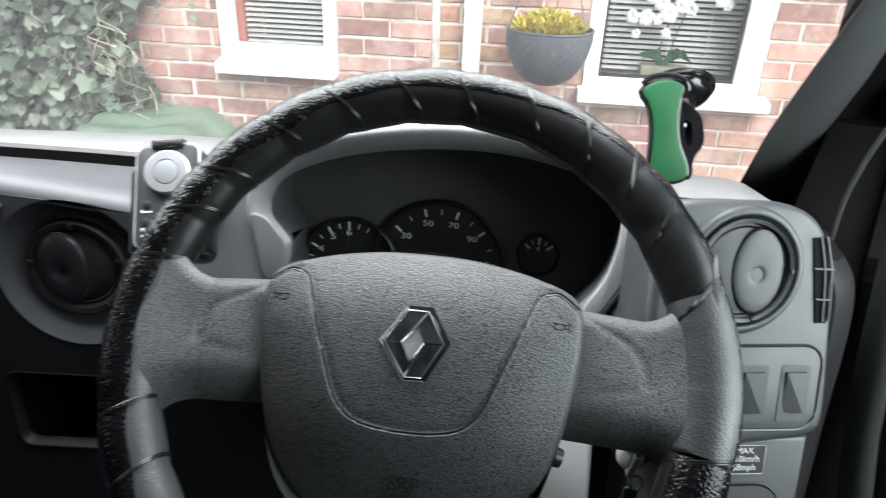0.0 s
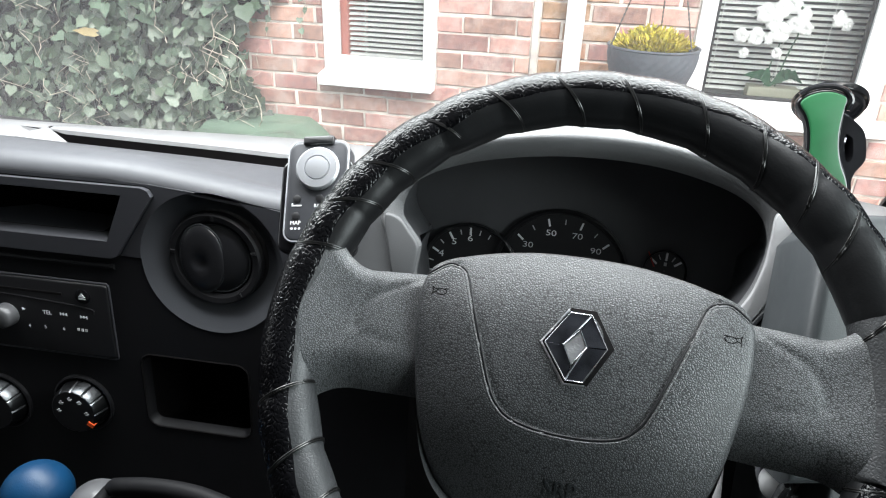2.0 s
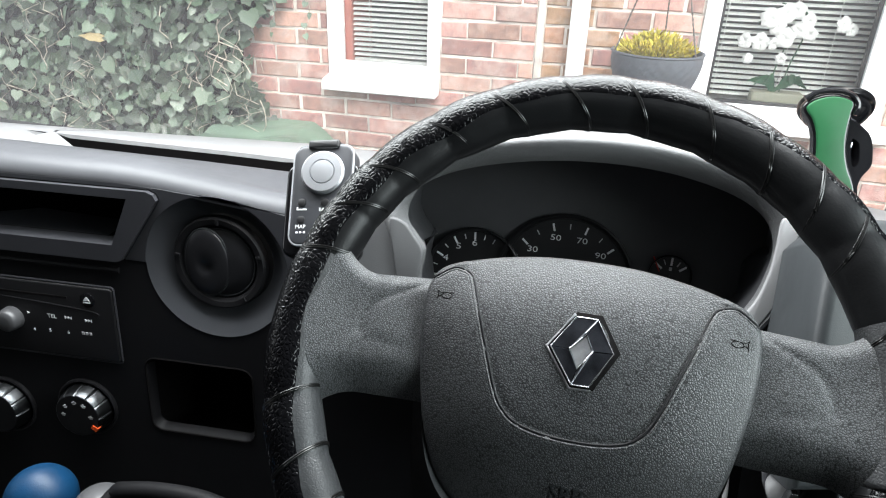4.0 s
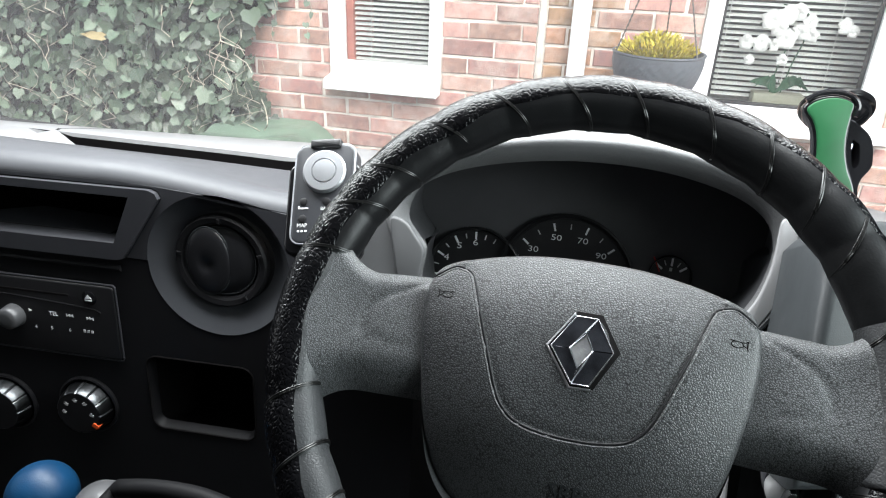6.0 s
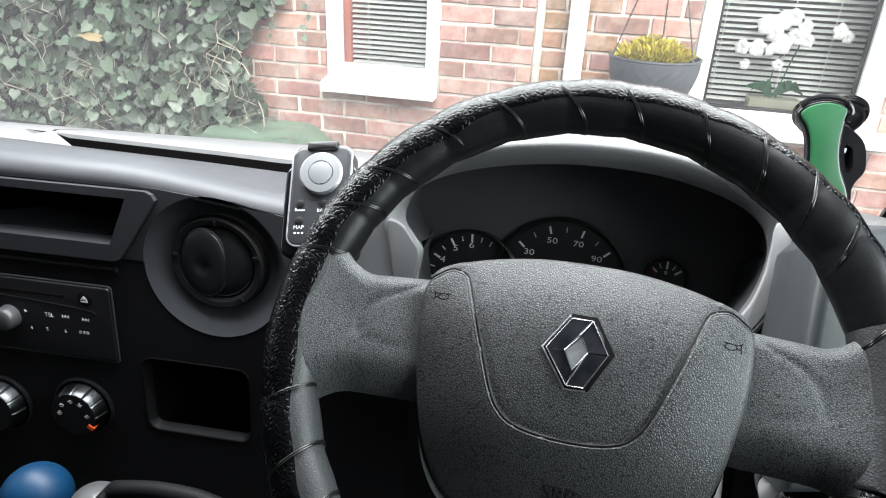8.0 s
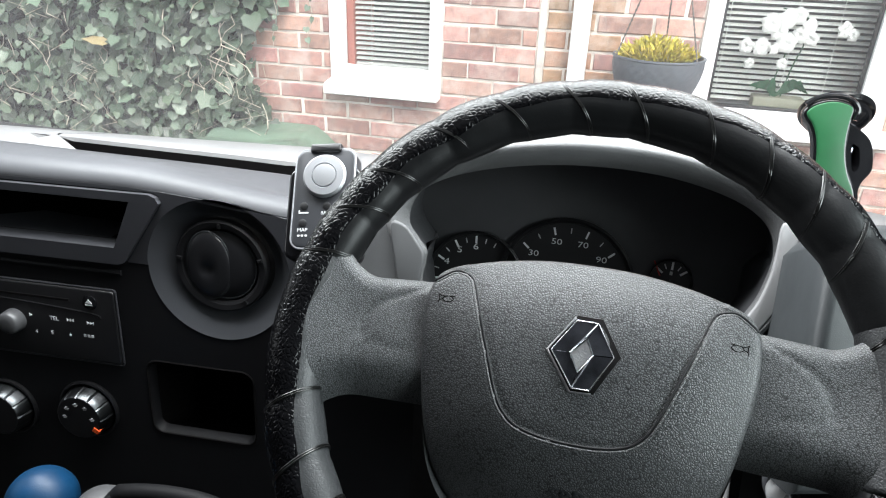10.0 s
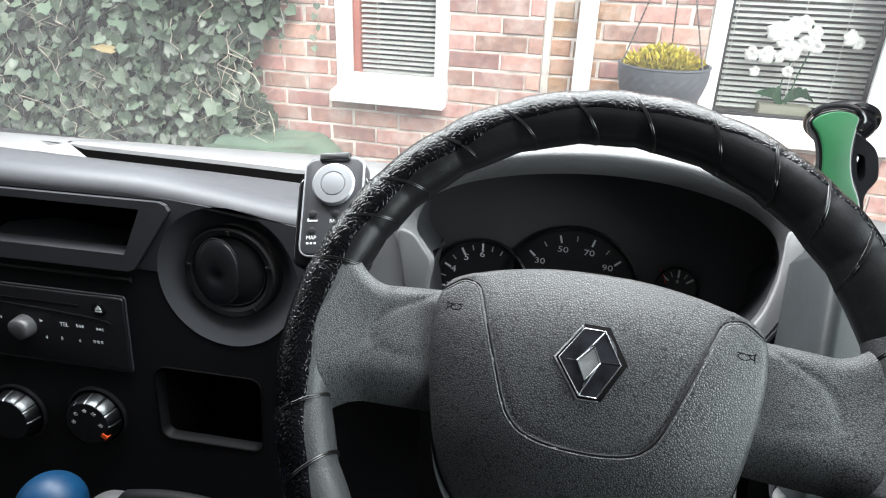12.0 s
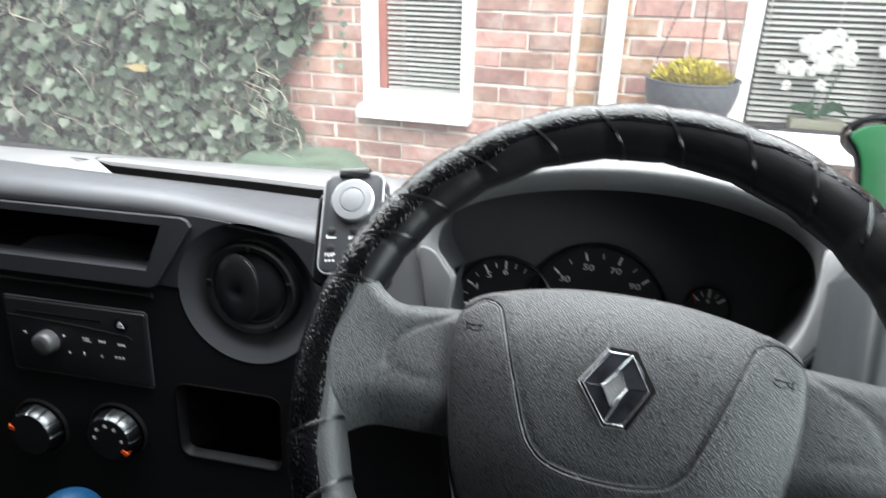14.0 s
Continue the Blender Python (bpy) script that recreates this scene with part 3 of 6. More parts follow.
def lay_bricks():
    far_v, far_f, count = [], [], 0
    for x0, x1, z, field in brick_rows():
        near = -1.15 < x0 and x1 < 1.85 and 0.62 < z < 1.7 and count < 300
        width = round((x1 - x0) / 0.01) * 0.01
        if near:
            key = (min(width, x1 - x0 + 0.004), BRICK_SEED.randrange(4), field == 1 and x0 < 0.5)
            if key not in BRICK_CACHE:
                me = brick_mesh(key[0] - 0.001, hash(key[:2]) % 1000)
                me.materials.append(M["brick_tan" if key[2] else "brick"])
                BRICK_CACHE[key] = me
            ob = new("brick", BRICK_CACHE[key])
            ob.parent = wall
            ob.location = ((x0 + x1) / 2, BRICK_SEED.uniform(-0.0015, 0.0015), z + BRICK_SEED.uniform(-0.0015, 0.0015))
            ob.rotation_euler = (0, BRICK_SEED.uniform(-0.006, 0.006), 0)
            count += 1
        else:
            v, f = box(x0, x1, BRICK_SEED.uniform(-0.002, 0.001), 0.012, z - 0.032, z + 0.032)
            n = len(far_v)
            far_v += [tuple(p) for p in v]
            far_f += [[i + n for i in face] for face in f]
    me = bpy.data.meshes.new("bricks_rest")
    me.from_pydata(far_v, [], far_f)
    me.materials.append(M["brick_far"])
    ob = new("bricks_rest", me)
    ob.parent = wall
    tagged(ob, kind="stuff")


def joint_band():
    """The ragged pale mortar band between the two builds."""
    rnd, rings = random.Random(3), []
    for k in range(60):
        z = 0.02 + k * 0.045
        rings.append([Vector((0.297 + rnd.uniform(-0.004, 0.004), 0.0085, z)), Vector((0.306, -0.0035, z)), Vector((0.330, -0.0035, z)),
                      Vector((0.338 + rnd.uniform(-0.005, 0.004), 0.0085, z))])
    ob = new("mortar_band", mesh("mortar_band", *loft(rings, False)))
    ob.data.materials.append(M["mortar"])
    ob.parent = wall


joint_band()


def house_window(number, w, glass_x, glass_z, sill, label):
    """A white plastic window: frame, sill, pane and a slatted blind behind it."""
    win = new("window_%d" % number)
    win.matrix_basis = HOUSE @ Matrix.Translation(((w[0] + w[1]) / 2, 0, w[2]))
    tagged(win, label, "window", kind="structure")
    inv = Matrix.Translation((-(w[0] + w[1]) / 2, 0, -w[2]))

    def piece(name, vf, mat, parent=None, lab=""):
        v, f = vf
        me = mesh(name, [inv @ Vector(p) for p in v], f)
        me.materials.append(M[mat])
        ob = new(name, me)
        ob.parent = parent or win
        return tagged(ob, lab)

    x0, x1, z0, z1 = w
    gx0, gx1 = glass_x
    top = z1 - 0.07
    frame = [bevelled(x0, gx0, -0.012, 0.06, z0, z1, 0.006), bevelled(gx1, x1, -0.012, 0.06, z0, z1, 0.006),
             bevelled(gx0 - 0.001, gx1 + 0.001, -0.010, 0.058, z0, glass_z, 0.006), bevelled(gx0 - 0.001, gx1 + 0.001, -0.010, 0.058, top, z1, 0.006)]
    piece("window_frame", merge(*frame), "upvc")
    bead = [bevelled(gx0, gx0 + 0.012, 0.004, 0.03, glass_z, top, 0.003), bevelled(gx1 - 0.012, gx1, 0.004, 0.03, glass_z, top, 0.003),
            bevelled(gx0, gx1, 0.004, 0.03, glass_z, glass_z + 0.012, 0.003)]
    piece("glazing_bead", merge(*bead), "black" if number == 2 else "upvc")
    sx0, sx1, sz0, sz1 = sill
    prof = [(0.0, sz0 + 0.004), (-0.075, sz0), (-0.086, sz0 + 0.006), (-0.086, sz1 - 0.012), (-0.08, sz1 - 0.004), (0.0, sz1 + 0.008)]
    rings = [[Vector((x, y, z)) for y, z in prof] for x in (sx0, sx0 + 0.004, sx1 - 0.004, sx1)]
    piece("window_sill", loft(rings, True, True, True), "upvc")
    pane = piece("pane", ([Vector((gx0, 0.016, glass_z)), Vector((gx1, 0.016, glass_z)), Vector((gx1, 0.016, top)), Vector((gx0, 0.016, top))], [[0, 1, 2, 3]]), "pane")
    pane.visible_shadow = False
    return win, piece


win1, piece1 = house_window(1, WIN1, (-0.563, -0.152), 1.224, (-0.622, -0.105, 1.113, 1.168),
                            "narrow white plastic window with a closed slatted blind")
win2, piece2 = house_window(2, WIN2, (1.004, 1.550), 1.185, (0.928, 1.690, 1.088, 1.135),
                            "wide white plastic window with an open slatted blind")


def blind(name, x0, x1, z0, z1, y, pitch, tilt, cords, label):
    ob = thing(name, (0, 0, 0), label, "window blind", m=HOUSE @ Matrix.Translation(((x0 + x1) / 2, y, z0)))
    half = (x1 - x0) / 2
    me = None
    k, z = 0, 0.0
    while z < z1 - z0:
        if me is None:
            rings = []
            for s in range(5):
                a = (s / 4 - 0.5) * 0.024
                h = 0.0016 * (1 - (a / 0.012) ** 2)
                rings.append((a * math.cos(tilt), a * math.sin(tilt) + h))
            v, f = loft([[Vector((x, p, q)) for p, q in rings] for x in (-half, half)], False)
            me = mesh("slat", v, f)
            me.materials.append(M["slat"])
        sl = new("slat", me)
        sl.parent = ob
        sl.location = (0, 0, z)
        sl.rotation_euler = (0, 0.0015 * math.sin(k * 2.3), 0)
        z += pitch
        k += 1
    for cx in cords:
        c = new("cord", mesh("cord", *tube([(cx - (x0 + x1) / 2, -0.012, 0), (cx - (x0 + x1) / 2, -0.012, z1 - z0)], 0.0013, 6)))
        c.data.materials.append(M["slat"])
        c.parent = ob
    return ob


blind("slatted_blind", -0.518, -0.155, 1.240, 2.06, 0.055, 0.0216, radians(26), (-0.44,), "pale grey slatted blind half closed behind a narrow window")
blind("slatted_blind", 1.006, 1.592, 1.195, 2.06, 0.17, 0.0225, radians(27), (1.05, 1.30, 1.46), "pale grey slatted blind with open slats behind a wide window")
# Reveals, and the rooms behind the windows with their dimness put into colour.
piece1("reveal", bevelled(-0.566, -0.522, 0.035, 0.30, 1.18, 2.14, 0.003), "salmon", None, "salmon painted reveal")
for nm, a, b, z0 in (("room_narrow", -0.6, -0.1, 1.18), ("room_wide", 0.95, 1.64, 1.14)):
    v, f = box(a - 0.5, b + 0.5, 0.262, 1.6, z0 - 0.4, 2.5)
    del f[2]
    single(nm, mesh(nm, v, f), "room", "room behind the window, its dimness put into the colour", "room", kind="structure", m=HOUSE)
piece2("inner_sill", bevelled(0.95, 1.64, 0.06, 0.27, 1.142, 1.167, 0.004), "upvc")
piece1("inner_sill", bevelled(-0.6, -0.12, 0.06, 0.27, 1.195, 1.215, 0.004), "upvc")

# White downpipe.
pipe = single("downpipe", mesh("downpipe", *bevelled(0.440, 0.512, -0.075, -0.012, 0.0, 2.68, 0.012, 3)), "upvc",
              "white square plastic downpipe on the brick wall", "downpipe", m=HOUSE)


# Hanging basket with three chains.
def hanging_basket():
    cx, cy, zr, r = 0.780, -0.21, 1.388, 0.165
    ob = thing("hanging_basket", (0, 0, 0), "grey woven plastic hanging basket with golden green shrub", "hanging basket",
               m=HOUSE @ Matrix.Translation((cx, cy, zr - 0.2)))
    inv = Matrix.Translation((-cx, -cy, -(zr - 0.2)))

    def put(name, vf, mat, parent=None, lab="", angle=38, kind=""):
        me = mesh(name, [inv @ Vector(p) for p in vf[0]], vf[1], angle)
        me.materials.append(M[mat])
        o = new(name, me)
        o.parent = parent or ob
        return tagged(o, lab, kind=kind)

    n, rings = 96, []
    rows = 34
    for j in range(rows + 1):
        a = math.pi / 2 * j / rows
        rr, z = r * math.sin(a) ** 0.8, zr - 0.205 * math.cos(a) ** 1.15
        ring = []
        for k in range(n):
            weave = 0.0022 * (1 if ((k // 2 + j // 2) % 2) else -1) if 6 < j < rows - 2 and 0.35 < j / rows else 0.0
            t = 2 * math.pi * k / n
            ring.append(Vector((cx + (rr + weave) * math.cos(t), cy + (rr + weave) * math.sin(t), z)))
        rings.append(ring)
    for dr, dz in ((0.004, 0.004), (0.003, 0.009), (-0.006, 0.009), (-0.012, -0.02)):
        rings.append([Vector((cx + (r + dr) * math.cos(2 * math.pi * k / n), cy + (r + dr) * math.sin(2 * math.pi * k / n), zr + dz)) for k in range(n)])
    put("bowl", loft(rings, True, True, False), "basket")
    soil = [[Vector((cx + q * math.cos(2 * math.pi * k / 24), cy + q * math.sin(2 * math.pi * k / 24), zr - 0.012)) for k in range(24)] for q in (0.15, 0.01)]
    put("soil", loft(soil, True, False, True), "void")
    top = Vector((cx, cy, 1.90))
    for a in (200, 320, 80):
        foot = Vector((cx + r * math.cos(radians(a)), cy + r * math.sin(radians(a)), zr + 0.005))
        pts = [foot.lerp(top, k / 60) for k in range(61)]
        put("chain", tube(pts, [0.0042 if k % 2 else 0.0018 for k in range(61)], 6), "chain")
    put("bracket", merge(tube([(cx, 0.01, 1.95), (cx, cy - 0.02, 1.95), (cx, cy, 1.9)], 0.006, 8), bevelled(cx - 0.015, cx + 0.015, -0.012, 0.0, 1.78, 2.0, 0.003)), "chain")
    rnd, v, f = random.Random(8), [], []
    for _ in range(1500):
        a, q = rnd.uniform(0, 2 * math.pi), 0.125 * math.sqrt(rnd.random())
        h = 0.135 * (1 - (q / 0.14) ** 2) * rnd.uniform(0.35, 1.15) * (0.75 + 0.5 * noise.noise((math.cos(a) * q * 22, math.sin(a) * q * 22, 1.0)))
        base = Vector((cx + q * math.cos(a), cy + q * math.sin(a), zr - 0.01 + 0.6 * h))
        way = Vector((math.cos(a) * q * 5 + rnd.uniform(-0.6, 0.6), math.sin(a) * q * 5 + rnd.uniform(-0.6, 0.6), rnd.uniform(0.3, 1.0))).normalized()
        side = way.cross(Vector((rnd.uniform(-1, 1), rnd.uniform(-1, 1), rnd.uniform(-1, 1)))).normalized()
        long, wide = rnd.uniform(0.02, 0.042), rnd.uniform(0.002, 0.0045)
        i = len(v)
        v += [base - side * wide, base + side * wide, base + way * long * 0.6 + side * wide * 1.4, base + way * long, base + way * long * 0.6 - side * wide * 1.4]
        f.append([i, i + 1, i + 2, i + 3, i + 4])
    put("shrub", (v, f), "shrub", None, "golden green feathery shrub", 180, "stuff")
    return ob


hanging_basket()


# Orchid on the inner sill.
def orchid():
    ob = thing("orchid", (0, 0, 0), "white orchid in a cream trough behind the window", "plant", m=HOUSE @ Matrix.Translation((1.272, 0.13, 1.168)))
    inv = Matrix.Translation((-1.285, -0.13, -1.19))

    def put(name, vf, mat, parent=None, lab="", angle=60, kind=""):
        me = mesh(name, [inv @ Vector(p) for p in vf[0]], vf[1], angle)
        me.materials.append(M[mat])
        o = new(name, me)
        o.parent = parent or ob
        return tagged(o, lab, kind=kind)

    put("trough", bevelled(1.205, 1.40, 0.08, 0.16, 1.19, 1.245, 0.006), "cream", None, "cream ceramic trough")
    rnd = random.Random(4)
    for k in range(7):
        a = radians(-70 + 23 * k)
        pts = [(1.29 + 0.03 * (k - 3) / 3, 0.12, 1.24)]
        rings = []
        for s in range(7):
            t = s / 6
            c = Vector((1.29 + math.sin(a) * 0.12 * t, 0.11 - 0.03 * t, 1.24 + 0.05 * math.sin(math.pi * t * 0.8) + 0.02 * rnd.random()))
            wdt = 0.018 * math.sin(math.pi * min(0.97, 0.12 + t * 0.85))
            rings.append([c + Vector((0, -wdt * 0.4, wdt)), c + Vector((0, 0, 0.0)) , c + Vector((0, wdt * 0.4, -wdt))])
        put("leaf", loft(rings, False), "orchid_green")
    stems = ([(1.27, 0.12, 1.24), (1.275, 0.11, 1.34), (1.29, 0.10, 1.45), (1.25, 0.09, 1.53), (1.17, 0.09, 1.51)],
             [(1.31, 0.12, 1.24), (1.325, 0.11, 1.36), (1.35, 0.10, 1.48), (1.33, 0.09, 1.56), (1.24, 0.09, 1.585)])
    for s in stems:
        put("stem", tube(smooth_loop(s, 6, False), 0.0028, 6), "orchid_green")

    def flower(c, size):
        v, f = [], []
        yaw = rnd.uniform(-0.5, 0.5)
        for k in range(5):
            a = 2 * math.pi * k / 5 + 0.3
            wide = size * (0.62 if k in (1, 4) else 0.46)
            rings = []
            for s in range(5):
                t = s / 4
                w = wide * math.sin(math.pi * (0.1 + 0.82 * t))
                p = Vector((math.cos(a) * size * t, -0.006 - 0.01 * math.sin(t * 3), math.sin(a) * size * t))
                q = Vector((-math.sin(a), 0, math.cos(a)))
                rings.append([c + Matrix.Rotation(yaw, 3, "Z") @ (p + q * w * e + Vector((0, 0.006 * abs(e), 0))) for e in (-1, -0.5, 0, 0.5, 1)])
            lv, lf = loft(rings, False)
            n = len(v)
            v += lv
            f += [[i + n for i in face] for face in lf]
        put("flower", (v, f), "petal", None, "", 90)

    for x, z, size in ((1.135, 1.44, 0.036), (1.19, 1.44, 0.042), (1.235, 1.435, 0.03), (1.205, 1.53, 0.046), (1.26, 1.55, 0.045), (1.275, 1.46, 0.046), (1.30, 1.56, 0.04),
                       (1.345, 1.525, 0.04), (1.36, 1.48, 0.034), (1.155, 1.375, 0.026), (1.28, 1.38, 0.028), (1.24, 1.50, 0.04), (1.32, 1.49, 0.038),
                       (1.47, 1.52, 0.038), (1.505, 1.50, 0.03)):
        flower(Vector((x, 0.08 + rnd.uniform(-0.015, 0.015), z)), size * 0.86)
    return ob


orchid()


# Ivy over the left of the wall.
def leaf_points(lobes):
    """The outline of a lobed leaf, tip along +y."""
    tip = [(0, 0), (0.26, -0.14), (0.52, 0.06), (0.46, 0.26), (0.50, 0.46), (0.27, 0.66), (0.0, 0.98), (-0.27, 0.66), (-0.50, 0.46), (-0.46, 0.26), (-0.52, 0.06), (-0.26, -0.14)]
    return [Vector((x * lobes, y, 0.10 * abs(x) - 0.12 * max(0, y - 0.5))) for x, y in tip]


def ivy_edge(z):
    """Where the ivy ends on its right, by height."""
    return -0.95 + 0.05 * math.sin(z * 9) + (0.28 * max(0, z - 1.25) if z < 1.8 else 0.15)


def ivy():
    rnd = random.Random(12)
    ob = thing("ivy", (0, 0, 0), "dense dark green ivy climbing over the brick wall", "climbing plant", m=HOUSE @ Matrix.Translation((-2.0, -0.05, 0)))
    inv = Matrix.Translation((2.0, 0.05, 0))
    # a deep black sheet against the wall, standing in for shade between leaves
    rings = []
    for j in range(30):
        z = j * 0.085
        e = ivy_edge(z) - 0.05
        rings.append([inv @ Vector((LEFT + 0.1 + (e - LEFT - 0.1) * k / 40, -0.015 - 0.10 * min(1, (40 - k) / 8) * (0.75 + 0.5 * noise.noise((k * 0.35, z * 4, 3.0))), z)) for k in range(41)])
    o = new("leaf_gap_shade", mesh("leaf_gap_shade", *loft(rings, False), 180))
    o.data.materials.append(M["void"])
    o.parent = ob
    shapes = []
    for lobes in (1.0, 0.82, 1.15):
        pts = leaf_points(lobes)
        mid = [Vector((0, 0.28, -0.05)), Vector((0, 0.6, -0.06))]
        v = pts + mid
        f = [[0, 1, 12], [1, 2, 12], [2, 3, 12], [3, 4, 13, 12], [4, 5, 13], [5, 6, 13], [6, 7, 13], [7, 8, 13], [8, 9, 12, 13], [9, 10, 12], [10, 11, 12], [11, 0, 12]]
        me = mesh("leaf", v, f, 180)
        me.materials.append(M["ivy"])
        shapes.append(me)
    far_v, far_f = [], []
    count = 0
    spots = []
    for _ in range(6800):
        z = rnd.uniform(0.1, 2.45)
        x = ivy_edge(z) - abs(rnd.gauss(0, 1.0)) * 1.05 + rnd.uniform(-0.05, 0.03)
        if x < LEFT + 0.2:
            continue
        spots.append((x, z))
    for x, z in spots:
        deep = min(1.0, (ivy_edge(z) + 0.05 - x) / 0.2)
        y = -0.03 - (0.05 + 0.12 * rnd.random()) * max(0.2, deep)
        size = rnd.choice((0.024, 0.03, 0.036, 0.042, 0.05, 0.06, 0.074)) * rnd.uniform(0.85, 1.15)
        turn = Euler((radians(90 + rnd.gauss(-28, 22)), radians(rnd.gauss(0, 22)), radians(rnd.gauss(0, 30))))
        spin = Matrix.Rotation(radians(180 + rnd.gauss(0, 45)), 4, "Z")
        m = Matrix.LocRotScale((x, y, z), turn, (size, size, size)) @ spin
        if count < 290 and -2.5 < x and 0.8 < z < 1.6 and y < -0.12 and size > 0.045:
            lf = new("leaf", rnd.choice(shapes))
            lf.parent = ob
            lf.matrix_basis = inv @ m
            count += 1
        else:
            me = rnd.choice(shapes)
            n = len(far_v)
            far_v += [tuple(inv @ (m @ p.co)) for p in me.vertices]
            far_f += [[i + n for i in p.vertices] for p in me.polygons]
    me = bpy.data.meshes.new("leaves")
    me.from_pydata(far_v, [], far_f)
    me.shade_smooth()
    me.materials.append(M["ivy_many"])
    o = new("leaves", me)
    o.parent = ob
    tagged(o, kind="stuff")
    # loose shoots, and one withered leaf
    for k in range(70):
        x, z = rnd.uniform(-2.6, -0.85), rnd.uniform(0.9, 1.7)
        pts = [inv @ Vector((x + 0.02 * s * rnd.uniform(-1, 1), -0.17 - 0.01 * s * rnd.random(), z - 0.035 * s)) for s in range(6)]
        o = new("shoot", mesh("shoot", *tube(pts, rnd.uniform(0.0014, 0.0028), 5)))
        o.data.materials.append(M["stem"])
        o.parent = ob
    for s in ((-0.86, -0.06, 1.75), (-0.70, -0.04, 1.75)):
        pts = [inv @ Vector((s[0] + 0.015 * math.sin(k * 1.3), s[1], s[2] - 0.05 * k)) for k in range(10)]
        o = new("shoot", mesh("shoot", *tube(pts, 0.0016, 5)))
        o.data.materials.append(M["stem"])
        o.parent = ob
        for k in range(10):
            size = rnd.uniform(0.02, 0.034)
            lf = new("leaf", shapes[k % 3])
            lf.parent = ob
            lf.matrix_basis = inv @ Matrix.LocRotScale((s[0] + rnd.uniform(-0.02, 0.02), s[1] - 0.01, s[2] - 0.045 * k), Euler((radians(70), 0, radians(rnd.uniform(-40, 40)))), (size,) * 3) @ Matrix.Rotation(rnd.uniform(2, 4), 4, "Z")
    wl = new("withered_leaf", shapes[1].copy())
    wl.data.materials.clear()
    wl.data.materials.append(M["dead"])
    wl.parent = ob
    wl.matrix_basis = inv @ Matrix.LocRotScale((-1.64, -0.21, 1.29), Euler((radians(80), radians(10), 0)), (0.12, 0.045, 0.05)) @ Matrix.Rotation(radians(95), 4, "Z")
    tagged(wl, "withered pale yellow leaf")
    return ob


ivy()


# A green plastic sheet that lies in folds at the wall's foot.
def green_sheet():
    rings = []
    for j in range(30):
        t = j / 29
        ring = []
        for k in range(50):
            s = k / 49
            x = -1.12 + 0.57 * s
            y = -0.02 - 0.55 * t
            z = 0.945 - 0.05 * t - 0.55 * max(0, t - 0.55) ** 1.5 - 0.35 * max(0, s - 0.72) ** 1.3 * 2 + 0.02 * math.sin(9 * s + 3 * t) * t + 0.018 * math.sin(22 * t + 5 * s) * t
            ring.append(Vector((x, y, z)))
        rings.append(ring)
    skirt = [Vector((p.x, p.y - 0.03, 0.0)) for p in rings[-1]]
    rings.append(skirt)
    v, f = loft(rings, False)
    return single("green_sheet", mesh("green_sheet", v, f, 60), "sheet", "green plastic sheet draped over a heap at the wall", "plastic sheet", m=HOUSE)


green_sheet()
# ---------------------------------------------------------------- cab shell
def glass_y(z):
    return 0.455 + (1.61 - z)


screen_mesh = bpy.data.meshes.new("windscreen")
screen_mesh.from_pydata([(-1.45, glass_y(1.38), 1.38), (0.378, glass_y(1.38), 1.38), (0.302, glass_y(2.12), 2.12), (-1.35, glass_y(2.12), 2.12)], [], [[0, 1, 2, 3]])
screen = single("windscreen", screen_mesh, "windscreen", "slightly dusty raked windscreen", "windscreen", kind="structure")
screen.visible_shadow = False
single("cab_roof", mesh("cab_roof", *bevelled(-1.5, 0.62, -1.05, -0.03, 2.13, 2.17, 0.01)), "headliner", "pale fabric headliner of the cab", "ceiling", kind="structure")
single("cab_bulkhead", mesh("cab_bulkhead", *box(-1.5, 0.62, -1.09, -1.05, 0.5, 2.17)), "cloth", "dark bulkhead behind the seats", "wall", kind="structure")
single("cab_floor", mesh("cab_floor", *box(-1.5, 0.62, -1.05, 1.0, 0.5, 0.56)), "cloth", "dark rubber cab floor", "floor", kind="structure")
single("cab_front", mesh("cab_front", *box(-1.5, 0.62, 0.72, 0.76, 0.5, 1.37)), "cloth", "dark front bulkhead under the windscreen", "wall", kind="structure")
# Side walls out of view; their openings are narrowed to hold back side light.
for nm, x0, x1 in (("cab_side_left", -1.54, -1.5),):
    single(nm, mesh(nm, *merge(box(x0, x1, -1.05, 0.60, 0.5, 1.36), box(x0, x1, -1.05, -0.35, 1.36, 2.17), box(x0, x1, -0.35, 0.0, 1.85, 2.17), box(x0, x1, -0.35, 0.2, 1.36, 1.55))), "cloth",
           "unseen dark side wall of the cab, window narrowed to cut light", "wall", kind="structure")
single("cab_side_right", mesh("cab_side_right", *merge(box(0.62, 0.66, -1.05, -0.36, 0.5, 2.17), box(0.62, 0.66, -0.36, 0.33, 0.5, 1.42), box(0.62, 0.66, -0.36, 0.3, 1.98, 2.17), box(0.62, 0.66, 0.33, 1.0, 0.5, 1.0), box(0.62, 0.66, 0.16, 0.75, 1.52, 1.98))), "cloth",
       "dark wall added round the driver's door opening, narrowed to cut light", "wall", kind="structure")


# ---------------------------------------------------------------- pillar and door opening
def strip(rows, thick):
    """A slab through rows of (left point, right point), thickened along +y."""
    rings = []
    for a, b in rows:
        a, b = Vector(a), Vector(b)
        t = Vector((0.055, thick, 0))
        m = (a + b) / 2 + Vector((0, -0.012, 0))
        rings.append([a, a.lerp(b, 0.12) + Vector((0, -0.008, 0)), m, a.lerp(b, 0.9) + Vector((0, -0.008, 0)), b, b + t, a + t])
    return loft(rings, True, True, True)


